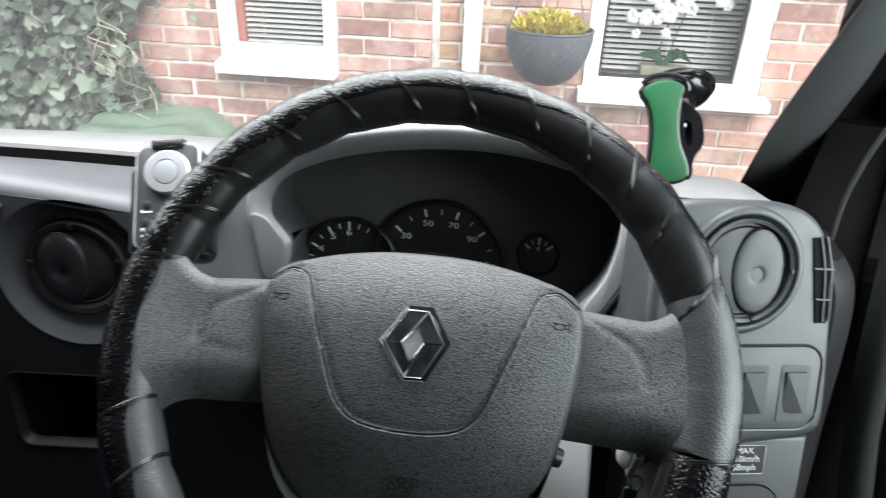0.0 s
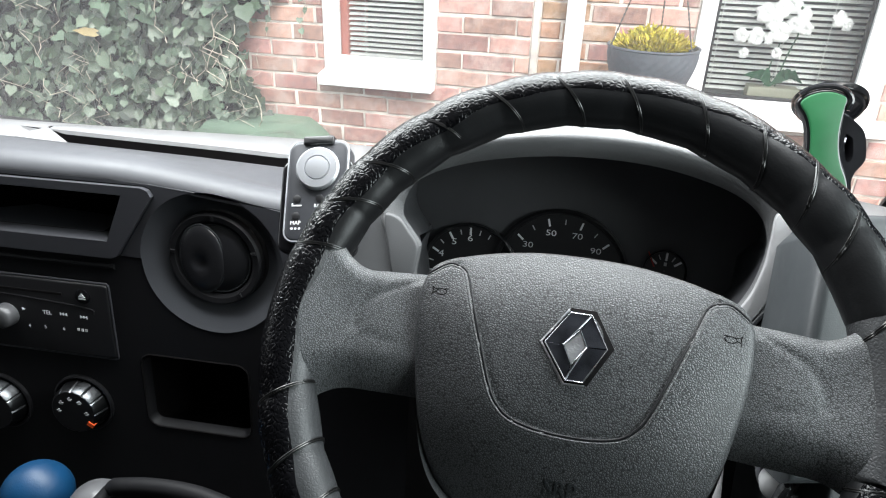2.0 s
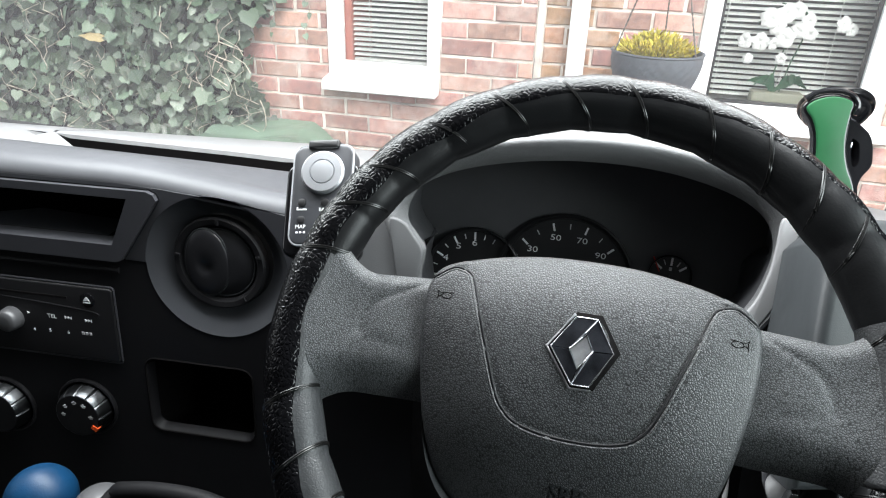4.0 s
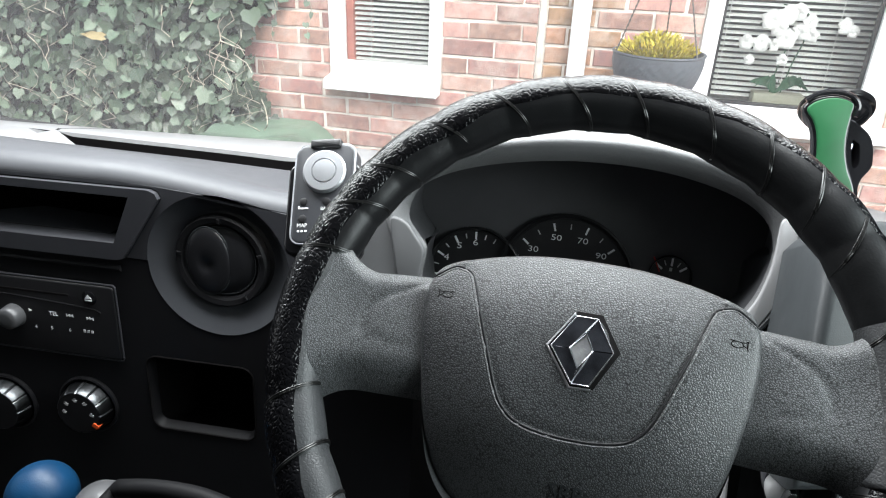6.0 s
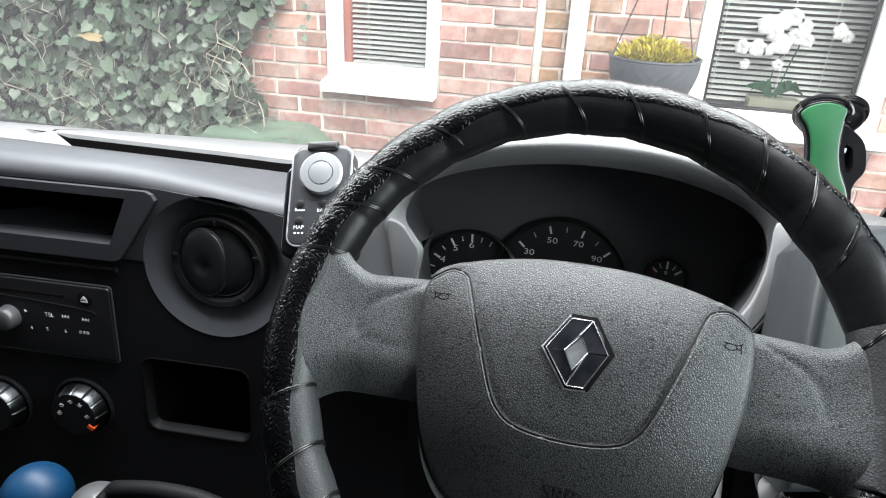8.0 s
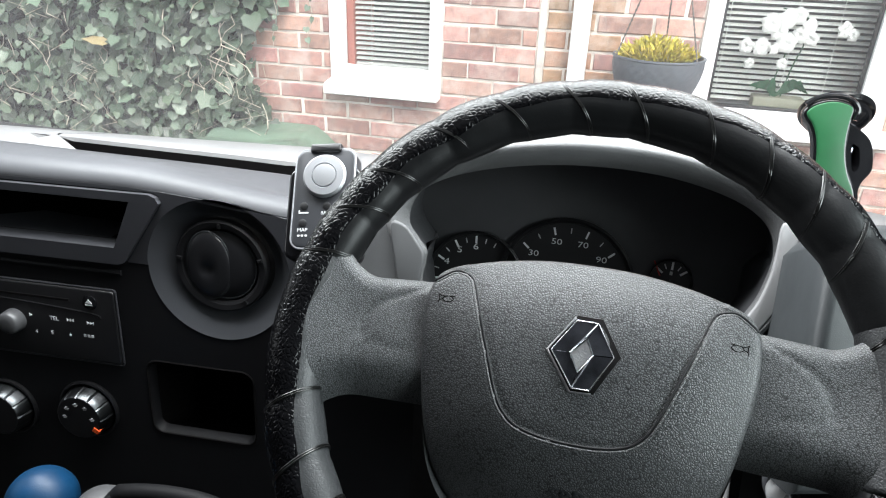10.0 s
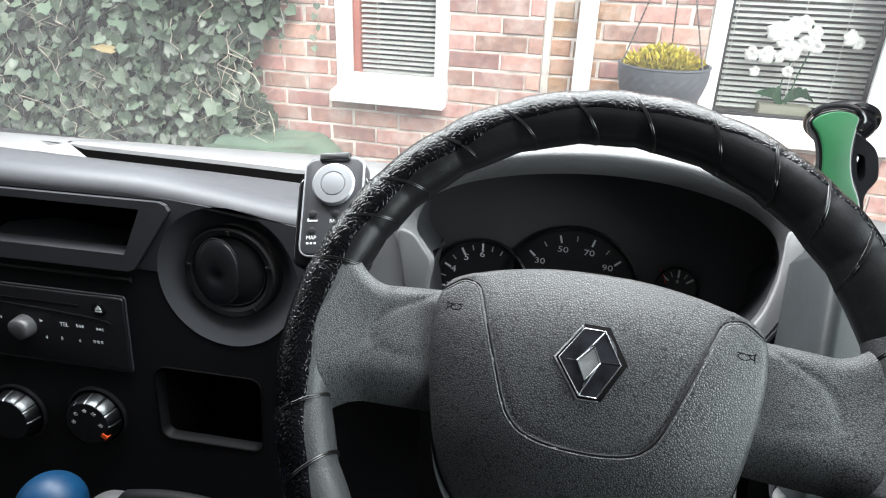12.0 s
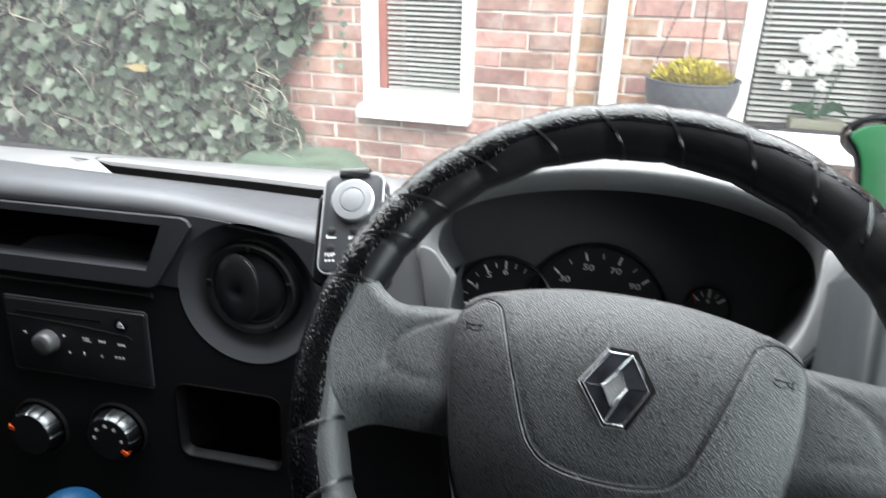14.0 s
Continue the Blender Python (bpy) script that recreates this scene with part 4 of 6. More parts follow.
pillar = thing("windscreen_pillar", (0.42, 0.6, 1.35), "dark grey plastic trimmed windscreen pillar", "pillar", kind="structure")
part("pillar_trim", mesh("pillar_trim", *strip([((0.375, 0.661, 1.37), (0.47, 0.66, 1.37)), ((0.352, 0.503, 1.542), (0.43, 0.53, 1.54)), ((0.346, 0.417, 1.628), (0.418, 0.44, 1.63)), ((0.343, 0.352, 1.692), (0.402, 0.37, 1.70)),
                                                ((0.312, -0.03, 2.10), (0.36, 0.0, 2.12))], 0.12), 60), "trim", pillar)
part("pillar_back", mesh("pillar_back", *strip([((0.44, 0.62, 1.10), (0.56, 0.70, 1.10)), ((0.425, 0.52, 1.58), (0.56, 0.62, 1.58)), ((0.398, 0.40, 1.70), (0.53, 0.50, 1.70)),
                                                ((0.355, 0.01, 2.12), (0.50, 0.06, 2.12))], 0.15)), "void", pillar)

surround = thing("door_surround", (0.5, 0.4, 1.0), "grey trimmed door opening with a black rubber seal", "door frame", kind="structure")
part("thin_trim", mesh("thin_trim", *tube(smooth_loop([(0.447, 0.46, 1.395), (0.4300, 0.43, 1.4805), (0.4235, 0.405, 1.535), (0.4198, 0.38, 1.5768), (0.415, 0.335, 1.64), (0.4124, 0.30, 1.6838), (0.41, 0.25, 1.745)], 6, False), 0.0025, 8)), "trim", surround)


def curved_band(points, wide, deep):
    """A bar of oblong section along points: wide across x, deep across y."""
    rings = []
    for p in smooth_loop(points, 5, False):
        rings.append([p + Vector((wide * math.cos(a), -deep * abs(math.sin(a)) if math.sin(a) > 0 else deep, 0)) for a in [2 * math.pi * k / 12 for k in range(12)]])
    return loft(rings, True, True, True)


part("trim_strip", mesh("trim_strip", *curved_band([(0.5080, 0.475, 1.66), (0.5080, 0.45, 1.55), (0.5000, 0.40, 1.42), (0.4900, 0.345, 1.28), (0.4840, 0.30, 1.20), (0.4830, 0.26, 1.13), (0.4880, 0.20, 1.02)], 0.011, 0.03)), "trim_grey", surround)
part("rubber_seal", mesh("rubber_seal", *curved_band([(0.5310, 0.50, 1.68), (0.5280, 0.46, 1.55), (0.5180, 0.40, 1.42), (0.5090, 0.33, 1.30), (0.5040, 0.28, 1.22), (0.5060, 0.23, 1.15), (0.5160, 0.16, 1.05)], 0.012, 0.035)), "rubber", surround)
part("door_edge", mesh("door_edge", *curved_band([(0.5560, 0.54, 1.70), (0.5540, 0.48, 1.55), (0.5450, 0.42, 1.42), (0.5370, 0.35, 1.31), (0.5320, 0.30, 1.23), (0.5340, 0.25, 1.16), (0.5460, 0.18, 1.05)], 0.016, 0.05)), "door_grey", surround)
# Black fill and backing added behind the trim, where there is only dark void.
part("kick_panel", mesh("kick_panel", *loft([[Vector((x, y, z)) for x, y in ((0.30, 0.60), (0.40, 0.50), (0.50, 0.44), (0.575, 0.44), (0.575, 0.50), (0.42, 0.56), (0.33, 0.66))] for z in (0.58, 1.0, 1.38)], True, True, True)), "void", surround)
part("backing", mesh("backing", *loft([[Vector((x, y, z)) for x, y in ((0.462, 0.58), (0.52, 0.54), (0.60, 0.60), (0.60, 0.66), (0.48, 0.70))] for z in (0.9, 1.5, 1.75)], True, True, True)), "void", surround)
part("footwell_side", mesh("footwell_side", *strip([((0.36, 0.46, 0.95), (0.47, 0.40, 0.95)), ((0.372, 0.45, 1.25), (0.478, 0.40, 1.25)), ((0.39, 0.47, 1.42), (0.492, 0.46, 1.42)), ((0.43, 0.52, 1.56), (0.5, 0.50, 1.56))], 0.1)), "void", surround)
part("knee_bulge", mesh("knee_bulge", *curved_band([(0.362, 0.33, 1.475), (0.376, 0.32, 1.45), (0.382, 0.31, 1.40), (0.38, 0.29, 1.30), (0.37, 0.25, 1.18), (0.36, 0.2, 1.0)], 0.03, 0.04)), "dash", surround)

# ---------------------------------------------------------------- dashboard
dash = thing("dashboard", (-0.4, 0.3, 1.0), "dark grey moulded plastic van dashboard under the windscreen", "dashboard")


def recess(x, t):
    """Depth of the slot under the windscreen, from none to full; its end slants from far (t = 0) to near (t = 1)."""
    end_x = -0.800 + 0.098 * t
    return ease((x - end_x) / 0.012) * min(1.0, max(0.0, 1 - (x + 0.42) / 0.07))


def ease(t):
    t = min(1.0, max(0.0, t))
    return t * t * (3 - 2 * t)


def dash_profile(x):
    zw = 1.436 - 0.045 * max(0.0, -0.48 - x) / 0.7
    zl = 1.4805 - 0.012 * max(0, -0.5 - x)
    yc, zc = 0.230 + 0.1 * (x + 0.45), 1.518 - 0.024 * ease((x + 0.54) / 0.26)
    p1, p5 = Vector((0.42, zl)), Vector((0.352, zl + 0.006))

    def low(y, z):
        t = (0.42 - y) / (0.42 - 0.352)
        flat = p1.lerp(p5, t)
        return Vector((y, flat.y + (z - flat.y) * recess(x, t)))

    ledge = [Vector((glass_y(zw), zw)), Vector((0.53, (zw + zl) / 2 + 0.006)), Vector((0.43, zl + 0.001)), p1, low(0.4195, zl - 0.006)]
    top = [low(0.353, zl), p5, Vector((0.345, zl + 0.010)), Vector((0.325, zl + 0.0165)), Vector((0.29, zc - 0.0095)), Vector((0.262, zc - 0.0015)), *[Vector((yc + 0.019 - 0.024 * math.sin(radians(9 * k)), zc - 0.0175 * (1 - math.cos(radians(9 * k))))) for k in range(11)]]
    slot = [low(0.4196, zl - 0.006), low(0.419, 1.43), low(0.358, 1.43), low(0.3535, zl - 0.002)]
    return ledge, top, slot


def dash_strip(x0, x1, which, steps):
    rings = []
    for k in range(steps + 1):
        x = x0 + (x1 - x0) * k / steps
        rings.append([Vector((x, p.x, p.y)) for p in dash_profile(x)[which]])
    return loft(rings, False)


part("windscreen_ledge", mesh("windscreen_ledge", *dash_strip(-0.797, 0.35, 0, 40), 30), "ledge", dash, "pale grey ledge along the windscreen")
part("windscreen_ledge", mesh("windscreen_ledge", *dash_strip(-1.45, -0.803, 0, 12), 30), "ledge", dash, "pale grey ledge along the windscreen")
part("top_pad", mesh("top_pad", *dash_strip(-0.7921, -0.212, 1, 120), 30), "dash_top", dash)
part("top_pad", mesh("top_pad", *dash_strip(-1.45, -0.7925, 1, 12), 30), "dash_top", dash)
part("windscreen_ledge", mesh("windscreen_ledge", *dash_strip(-1.45, -0.7925, 2, 12), 30), "ledge", dash)
# The slot's shade is painted as deep black walls.
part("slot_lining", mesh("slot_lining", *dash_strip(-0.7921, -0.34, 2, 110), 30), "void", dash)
flat_z = lambda y: 1.4805 - 0.012 * 0.25 + 0.006 * (0.42 - y) / 0.068 + 0.0012
fill = [Vector((x, y, flat_z(y))) for x, y in ((-0.800, 0.4195), (-0.7955, 0.4195), (-0.700, 0.3525), (-0.800, 0.3525))]
part("slot_end", mesh("slot_end", fill + [p - Vector((0, 0, 0.006)) for p in fill], [[0, 1, 2, 3], [1, 5, 6, 2]]), "ledge", dash)



def ring2d(cx, cz, r, n=48):
    return [Vector((cx + r * math.cos(2 * math.pi * k / n), cz + r * math.sin(2 * math.pi * k / n))) for k in range(n)]


CUBBY = [(-0.93, 1.4855), (-0.93, 1.429), (-0.531, 1.429), (-0.506, 1.4855)]
BIN = rounded(-0.512, -0.376, 1.180, 1.282, 0.014)
outer = [(-1.40, 1.503), (-1.40, 0.98), (-0.18, 0.98), (-0.18, 1.40), (-0.185, 1.475), (-0.26, 1.4785), (-0.29, 1.479), (-0.33, 1.4835), (-0.37, 1.488), (-0.42, 1.495), (-0.47, 1.4995), (-0.54, 1.503), (-0.70, 1.503)]
v, f = holed([Vector(p) for p in outer], [ring2d(-0.410, 1.410, 0.0845, 64), [Vector(p) for p in CUBBY], BIN], stack, 0.012)
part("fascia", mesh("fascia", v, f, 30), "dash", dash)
# Plate laid over the fascia; its lighter tone is light put into colour.
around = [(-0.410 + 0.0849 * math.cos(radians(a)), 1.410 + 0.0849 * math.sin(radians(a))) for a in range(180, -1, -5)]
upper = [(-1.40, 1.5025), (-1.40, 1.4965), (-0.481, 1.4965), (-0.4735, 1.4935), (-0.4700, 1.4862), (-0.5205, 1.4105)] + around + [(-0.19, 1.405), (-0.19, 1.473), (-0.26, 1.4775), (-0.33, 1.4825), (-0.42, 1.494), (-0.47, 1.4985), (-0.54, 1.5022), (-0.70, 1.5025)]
part("upper_fascia", mesh("upper_fascia", *plate(upper, stack, -0.001, 0.0012, 0.0003, 1)), "dash_lit", dash, "upper fascia plate in the lighter, lit tone of the dash")
# open cubby with its bezel
bez = [(-0.96, 1.4935), (-0.96, 1.4085), (-0.529, 1.4085), (-0.521, 1.4115), (-0.471, 1.486), (-0.4745, 1.4925), (-0.482, 1.4955)]
v, f = holed([Vector(p) for p in bez], [[Vector(p) for p in CUBBY]], stack, 0.02, 0.007)
side = loft([[stack(x, z, 0.007) for x, z in bez], [stack(x, z, 0.0) for x, z in bez]])
cub = part("cubby_bezel", mesh("cubby_bezel", *merge((v, f), side), 30), "dash_lit", dash, "dark grey bezel of an open cubby")
inner = [Vector(p) for p in CUBBY]
# Cubby walls are coloured deep black for the shade inside.
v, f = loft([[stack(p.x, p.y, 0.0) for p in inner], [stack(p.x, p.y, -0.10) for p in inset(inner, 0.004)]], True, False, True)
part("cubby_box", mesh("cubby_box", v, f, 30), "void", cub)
part("loose_sleeve", mesh("loose_sleeve", [stack(-0.72, 1.431, -0.012), stack(-0.55, 1.431, -0.008), stack(-0.55, 1.434, -0.06), stack(-0.66, 1.444, -0.05), stack(-0.71, 1.440, -0.03)], [[0, 1, 2, 3, 4]]), "device", cub, "dark plastic sleeve")
# Bin walls take the same deep black, as painted inner shade.
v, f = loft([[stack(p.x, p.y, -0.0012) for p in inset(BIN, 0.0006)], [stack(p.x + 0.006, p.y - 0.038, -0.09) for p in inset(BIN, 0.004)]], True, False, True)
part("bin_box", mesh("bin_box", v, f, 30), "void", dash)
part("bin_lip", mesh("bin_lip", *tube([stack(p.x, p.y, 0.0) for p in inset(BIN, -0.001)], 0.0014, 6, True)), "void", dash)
part("fascia_rib", mesh("fascia_rib", *tube([stack(x, 1.3955, 0.0) for x in (-1.3, -1.0, -0.7, -0.53)], 0.004, 8)), "dash", dash)


def dial_vent(f, cx, cz, r, mat, face_mat, flap, parent, ticks, w=1.0, dome=1.0):
    """A round swivelling air vent: ring, disc, flap with a finger dimple, and pointer ticks."""
    prof_n = 56

    def turned(prof, ox=0.0, oz=0.0):
        return loft([[f(cx + ox + q * math.cos(2 * math.pi * k / prof_n), cz + oz + q * math.sin(2 * math.pi * k / prof_n), d) for k in range(prof_n)] for q, d in prof])

    vent = part("air_vent", mesh("air_vent", *turned([(r * (1 + 0.34 * w), -0.006), (r * (1 + 0.33 * w), 0.002), (r * (1 + 0.28 * w), 0.005), (r * (1 + 0.14 * w), 0.004), (r * 1.06, 0.001), (r * 1.04, -0.006), (r * 1.04, -0.02)]), 30), mat, parent)
    part("vent_disc", mesh("vent_disc", *merge(turned([(r * 1.03, -0.012), (r * 1.0, -0.004), (r * 0.94, -0.001), (r * 0.6, 0.004 * dome), (r * 0.2, 0.006 * dome), (0.0005, 0.006 * dome)])), 40), face_mat, vent)
    part("disc_rim", mesh("disc_rim", *tube([f(cx + r * 0.985 * math.cos(2 * math.pi * k / 60), cz + r * 0.985 * math.sin(2 * math.pi * k / 60), -0.001) for k in range(60)], 0.0009, 6, True)), "pod_dark" if face_mat == "satin_black" else "void", vent)
    # the flap: a lens shape with a raised rim and a dimple
    ox, rx, rz = flap
    rings = []
    for q, d in ((1.0, -0.001), (0.985, 0.0045), (0.93, 0.0068), (0.75, 0.0085), (0.52, 0.0092)):
        rings.append([f(cx + ox + rx * q * math.cos(2 * math.pi * k / 48), cz + rz * q * math.sin(2 * math.pi * k / 48), d * dome) for k in range(48)])
    for q, d in ((0.40, 0.0090), (0.30, 0.0080), (0.18, 0.0066), (0.01, 0.0060)):
        rings.append([f(cx + ox - rx * 0.06 + rx * q * math.cos(2 * math.pi * k / 48), cz - rz * 0.1 + rx * q * math.sin(2 * math.pi * k / 48), d * dome - 0.0015 * (1 - dome) * (q < 0.25)) for k in range(48)])
    part("flap", mesh("flap", *loft(rings), 40), face_mat, vent)
    part("flap_edge", mesh("flap_edge", *tube([f(cx + ox + rx * 1.01 * math.cos(2 * math.pi * k / 60), cz + rz * 1.01 * math.sin(2 * math.pi * k / 60), 0.0035 * dome + 0.0003 * (1 - dome)) for k in range(60)], 0.0011, 6, True)), "void" if face_mat != "satin_black" else "pod_dark", vent)
    for a in ticks:
        c, s = math.cos(radians(a)), math.sin(radians(a))
        q0, q1, tw = r * (1 + 0.12 * w), r * (1 + 0.26 * w), r * 0.045
        pts = [(cx + q0 * c - tw * s, cz + q0 * s + tw * c), (cx + q0 * c + tw * s, cz + q0 * s - tw * c), (cx + q1 * c + tw * s, cz + q1 * s - tw * c), (cx + q1 * c - tw * s, cz + q1 * s + tw * c)]
        part("tick", mesh("tick", *plate(pts, f, 0.002, 0.0062, 0.0004, 1)), "black" if face_mat != "satin_black" else "dash", vent)
    return vent


# the dished surround of the vent beside the wheel
n = 64
dish = [[stack(-0.410 + r * math.cos(2 * math.pi * k / n) + ox, 1.410 + r * math.sin(2 * math.pi * k / n) + oz, d) for k in range(n)]
        for r, ox, oz, d in ((0.0845, 0, 0, 0.001), (0.0825, 0.0005, 0.0005, -0.0005), (0.074, 0.003, 0.0035, -0.006), (0.064, 0.006, 0.007, -0.013), (0.055, 0.006, 0.007, -0.016))]
part("vent_dish", mesh("vent_dish", *loft(dish), 40), "dish", dash)


def sunk(x, z, d=0.0):
    return stack(x, z, d - 0.009)


dial_vent(sunk, -0.4095, 1.4145, 0.0415, "dash", "satin_black", (-0.0142, 0.0268, 0.0405), dash, (88, 15, 172, 305), 1.0, 0.8)

# heater knobs
def heater_knob(cx, cz, r, pointer, icons):
    ring = loft([[stack(cx + q * math.cos(2 * math.pi * k / 48), cz + q * math.sin(2 * math.pi * k / 48), d) for k in range(48)]
                 for q, d in ((r * 1.12, -0.001), (r * 1.12, 0.004), (r * 1.06, 0.005), (r * 1.0, 0.002))])
    knob = part("heater_knob", mesh("heater_knob", *ring, 40), "black", dash, "chrome ribbed heater knob")
    ribs = []
    for q, d in ((0.95, 0.002), (0.90, 0.014), (0.84, 0.0205), (0.81, 0.0225), (0.78, 0.023)):
        ribs.append([stack(cx + r * q * (1 - (0.035 if k % 10 == 0 else 0)) * math.cos(2 * math.pi * k / 120), cz + r * q * (1 - (0.035 if k % 10 == 0 else 0)) * math.sin(2 * math.pi * k / 120), d) for k in range(120)])
    part("chrome_ring", mesh("chrome_ring", *loft(ribs), 25), "knob_chrome", knob)
    part("knob_face", mesh("knob_face", *loft([[stack(cx + r * q * math.cos(2 * math.pi * k / 48), cz + r * q * math.sin(2 * math.pi * k / 48), d) for k in range(48)] for q, d in ((0.78, 0.023), (0.6, 0.0232), (0.01, 0.0232))])), "black", knob)
    c, s = math.cos(radians(pointer)), math.sin(radians(pointer))
    w = r * 0.09
    pts = [(cx + r * a * c - b * s, cz + r * a * s + b * c) for a, b in ((0.62, w), (0.62, -w), (0.86, -w), (0.86, w))]
    part("pointer", mesh("pointer", *plate(pts, stack, 0.008, 0.0242, 0.0006, 1)), "orange", knob)
    for a in icons:
        c, s = math.cos(radians(a)), math.sin(radians(a))
        px, pz = cx + r * 0.52 * c, cz + r * 0.52 * s
        bars = [plate([(px - w0, pz + o), (px + w0, pz + o), (px + w0, pz + o + 0.0009), (px - w0, pz + o + 0.0009)], stack, 0.0232, 0.0236, 0.0001, 1) for o, w0 in ((-0.002, 0.002), (0.0, 0.0032), (0.002, 0.0012))]
        part("icon", mesh("icon", *merge(*bars)), "print_grey", knob)


heater_knob(-0.599, 1.200, 0.036, -35, (0, 55, 95, 140, 180))
heater_knob(-0.716, 1.186, 0.036, 165, ())

# ---------------------------------------------------------------- radio
radio = thing("car_radio", stack(-0.63, 1.275), "black car radio with a grey volume knob in the dashboard", "radio")
body = part("faceplate", mesh("faceplate", *plate(rounded(-0.735, -0.5415, 1.2735, 1.3715, 0.004), stack, -0.01, 0.006, 0.0025)), "black", radio)
frame_pts = rounded(-0.7365, -0.540, 1.272, 1.373, 0.004)
part("surround", mesh("surround", *tube([stack(p.x, p.y, 0.003) for p in frame_pts], 0.0013, 6, True)), "dash_lit", radio)
part("disc_slot", mesh("disc_slot", *plate([(-0.72, 1.3535), (-0.60, 1.3535), (-0.60, 1.3565), (-0.72, 1.3565)], stack, 0.0055, 0.0066, 0.0002, 1)), "void", radio)
part("crease", mesh("crease", *tube(smooth_loop([stack(-0.735, 1.349, 0.006), stack(-0.65, 1.346, 0.0064), stack(-0.57, 1.340, 0.0064), stack(-0.562, 1.333, 0.0062)], 6, False), 0.0007, 6)), "dash", radio)
eject = part("eject_button", mesh("eject_button", *lathe([(0.0095, 0), (0.0095, 0.002), (0.008, 0.0028), (0.0001, 0.0028)], stack(-0.573, 1.355, 0.005), stack(0, 0, 1) - stack(0, 0, 0), 32)), "gloss_black", radio)
part("mark", mesh("mark", *merge(plate([(-0.5775, 1.3545), (-0.5685, 1.3545), (-0.573, 1.3600)], stack, 0.0078, 0.0083, 0.0001, 1), plate([(-0.5775, 1.3515), (-0.5685, 1.3515), (-0.5685, 1.353), (-0.5775, 1.353)], stack, 0.0078, 0.0083, 0.0001, 1))), "print_white", eject)
vol_axis = stack(0, 0, 1) - stack(0, 0, 0)
part("volume_knob", mesh("volume_knob", *lathe([(0.0150, 0), (0.0145, 0.008), (0.0135, 0.0145), (0.0115, 0.0165), (0.006, 0.0172), (0.0001, 0.0172)], stack(-0.6775, 1.3195, 0.005), vol_axis, 40)), "grey_knob", radio, "grey volume knob")
for body_text, x, z, s in (("TEL", -0.624, 1.3275, 0.0075), ("4", -0.651, 1.3065, 0.0065), ("5", -0.6295, 1.3075, 0.0065), ("6", -0.605, 1.308, 0.0065)):
    part("lettering", writing(body_text, s, stack, x, z, 0.0064), "print_white", radio)
for x, z, kind in ((-0.655, 1.3285, 1), (-0.602, 1.328, -2), (-0.5765, 1.327, 2), (-0.712, 1.327, -1)):
    tri = []
    for k in range(abs(kind)):
        sgn = 1 if kind > 0 else -1
        ox = x + (k - 0.5 * (abs(kind) - 1)) * 0.004
        tri.append(plate([(ox - sgn * 0.002, z - 0.002), (ox - sgn * 0.002, z + 0.002), (ox + sgn * 0.002, z)][::1 if sgn < 0 else -1], stack, 0.0058, 0.0066, 0.00005, 1))
    if abs(kind) == 2:
        ox = x + (0.0045 if kind > 0 else -0.0045)
        tri.append(plate([(ox - 0.0004, z - 0.002), (ox + 0.0004, z - 0.002), (ox + 0.0004, z + 0.002), (ox - 0.0004, z + 0.002)], stack, 0.0058, 0.0066, 0.00005, 1))
    part("mark", mesh("mark", *merge(*tri)), "print_white", radio)
part("print_bar", mesh("print_bar", *merge(*[plate([(x, 1.3075), (x + 0.003, 1.3075), (x + 0.003, 1.311), (x, 1.311)], stack, 0.0058, 0.0066, 0.00005, 1) for x in (-0.587, -0.582, -0.577)])), "print_grey", radio)

# ---------------------------------------------------------------- instrument binnacle
HOLE = [(-0.188, 1.504), (-0.181, 1.527), (-0.160, 1.5435), (-0.125, 1.557), (-0.080, 1.567), (-0.030, 1.573), (0.020, 1.574), (0.065, 1.570), (0.110, 1.559), (0.138, 1.543), (0.149, 1.520), (0.147, 1.495), (0.139, 1.470),
        (0.122, 1.445), (0.08, 1.41), (-0.05, 1.40), (-0.145, 1.405), (-0.166, 1.44), (-0.1655, 1.463), (-0.166, 1.476), (-0.177, 1.489)]


def brim(x, z, d=0.0):
    return Vector((x, 0.22 + 0.3 * (z - 1.48), z)) + Vector((0, -0.958, 0.287)) * d


binnacle = thing("instrument_binnacle", (0, 0.3, 1.35), "hooded instrument panel with dark dials behind the wheel", "instrument panel")
hole = smooth_loop([Vector(p) for p in HOLE], 5)
grow = lambda d: inset(hole, -d)
SEAT = Vector((0.02, -0.35, 1.758))


def lip(p):
    """The inner edge of the hood, set back from its front edge along the driver's lines of sight."""
    return SEAT + (brim(p.x, p.y, 0.0) - SEAT) * 1.055


rings = [[brim(p.x, p.y, 0.0) + Vector((0, 0.19, -0.045)) for p in inset(hole, -0.035)], [lip(p) + Vector((0, 0.012, 0.002)) for p in inset(hole, -0.001)], [lip(p) for p in hole]]
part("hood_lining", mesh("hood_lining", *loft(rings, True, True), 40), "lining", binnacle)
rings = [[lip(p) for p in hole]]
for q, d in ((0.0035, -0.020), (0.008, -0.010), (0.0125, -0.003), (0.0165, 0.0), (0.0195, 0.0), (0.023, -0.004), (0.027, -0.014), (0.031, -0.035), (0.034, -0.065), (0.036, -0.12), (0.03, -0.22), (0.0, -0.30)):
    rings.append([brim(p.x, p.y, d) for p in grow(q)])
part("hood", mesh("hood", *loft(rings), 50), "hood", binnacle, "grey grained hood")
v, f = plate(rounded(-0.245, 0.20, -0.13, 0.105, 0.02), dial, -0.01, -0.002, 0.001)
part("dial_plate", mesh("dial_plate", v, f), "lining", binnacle)


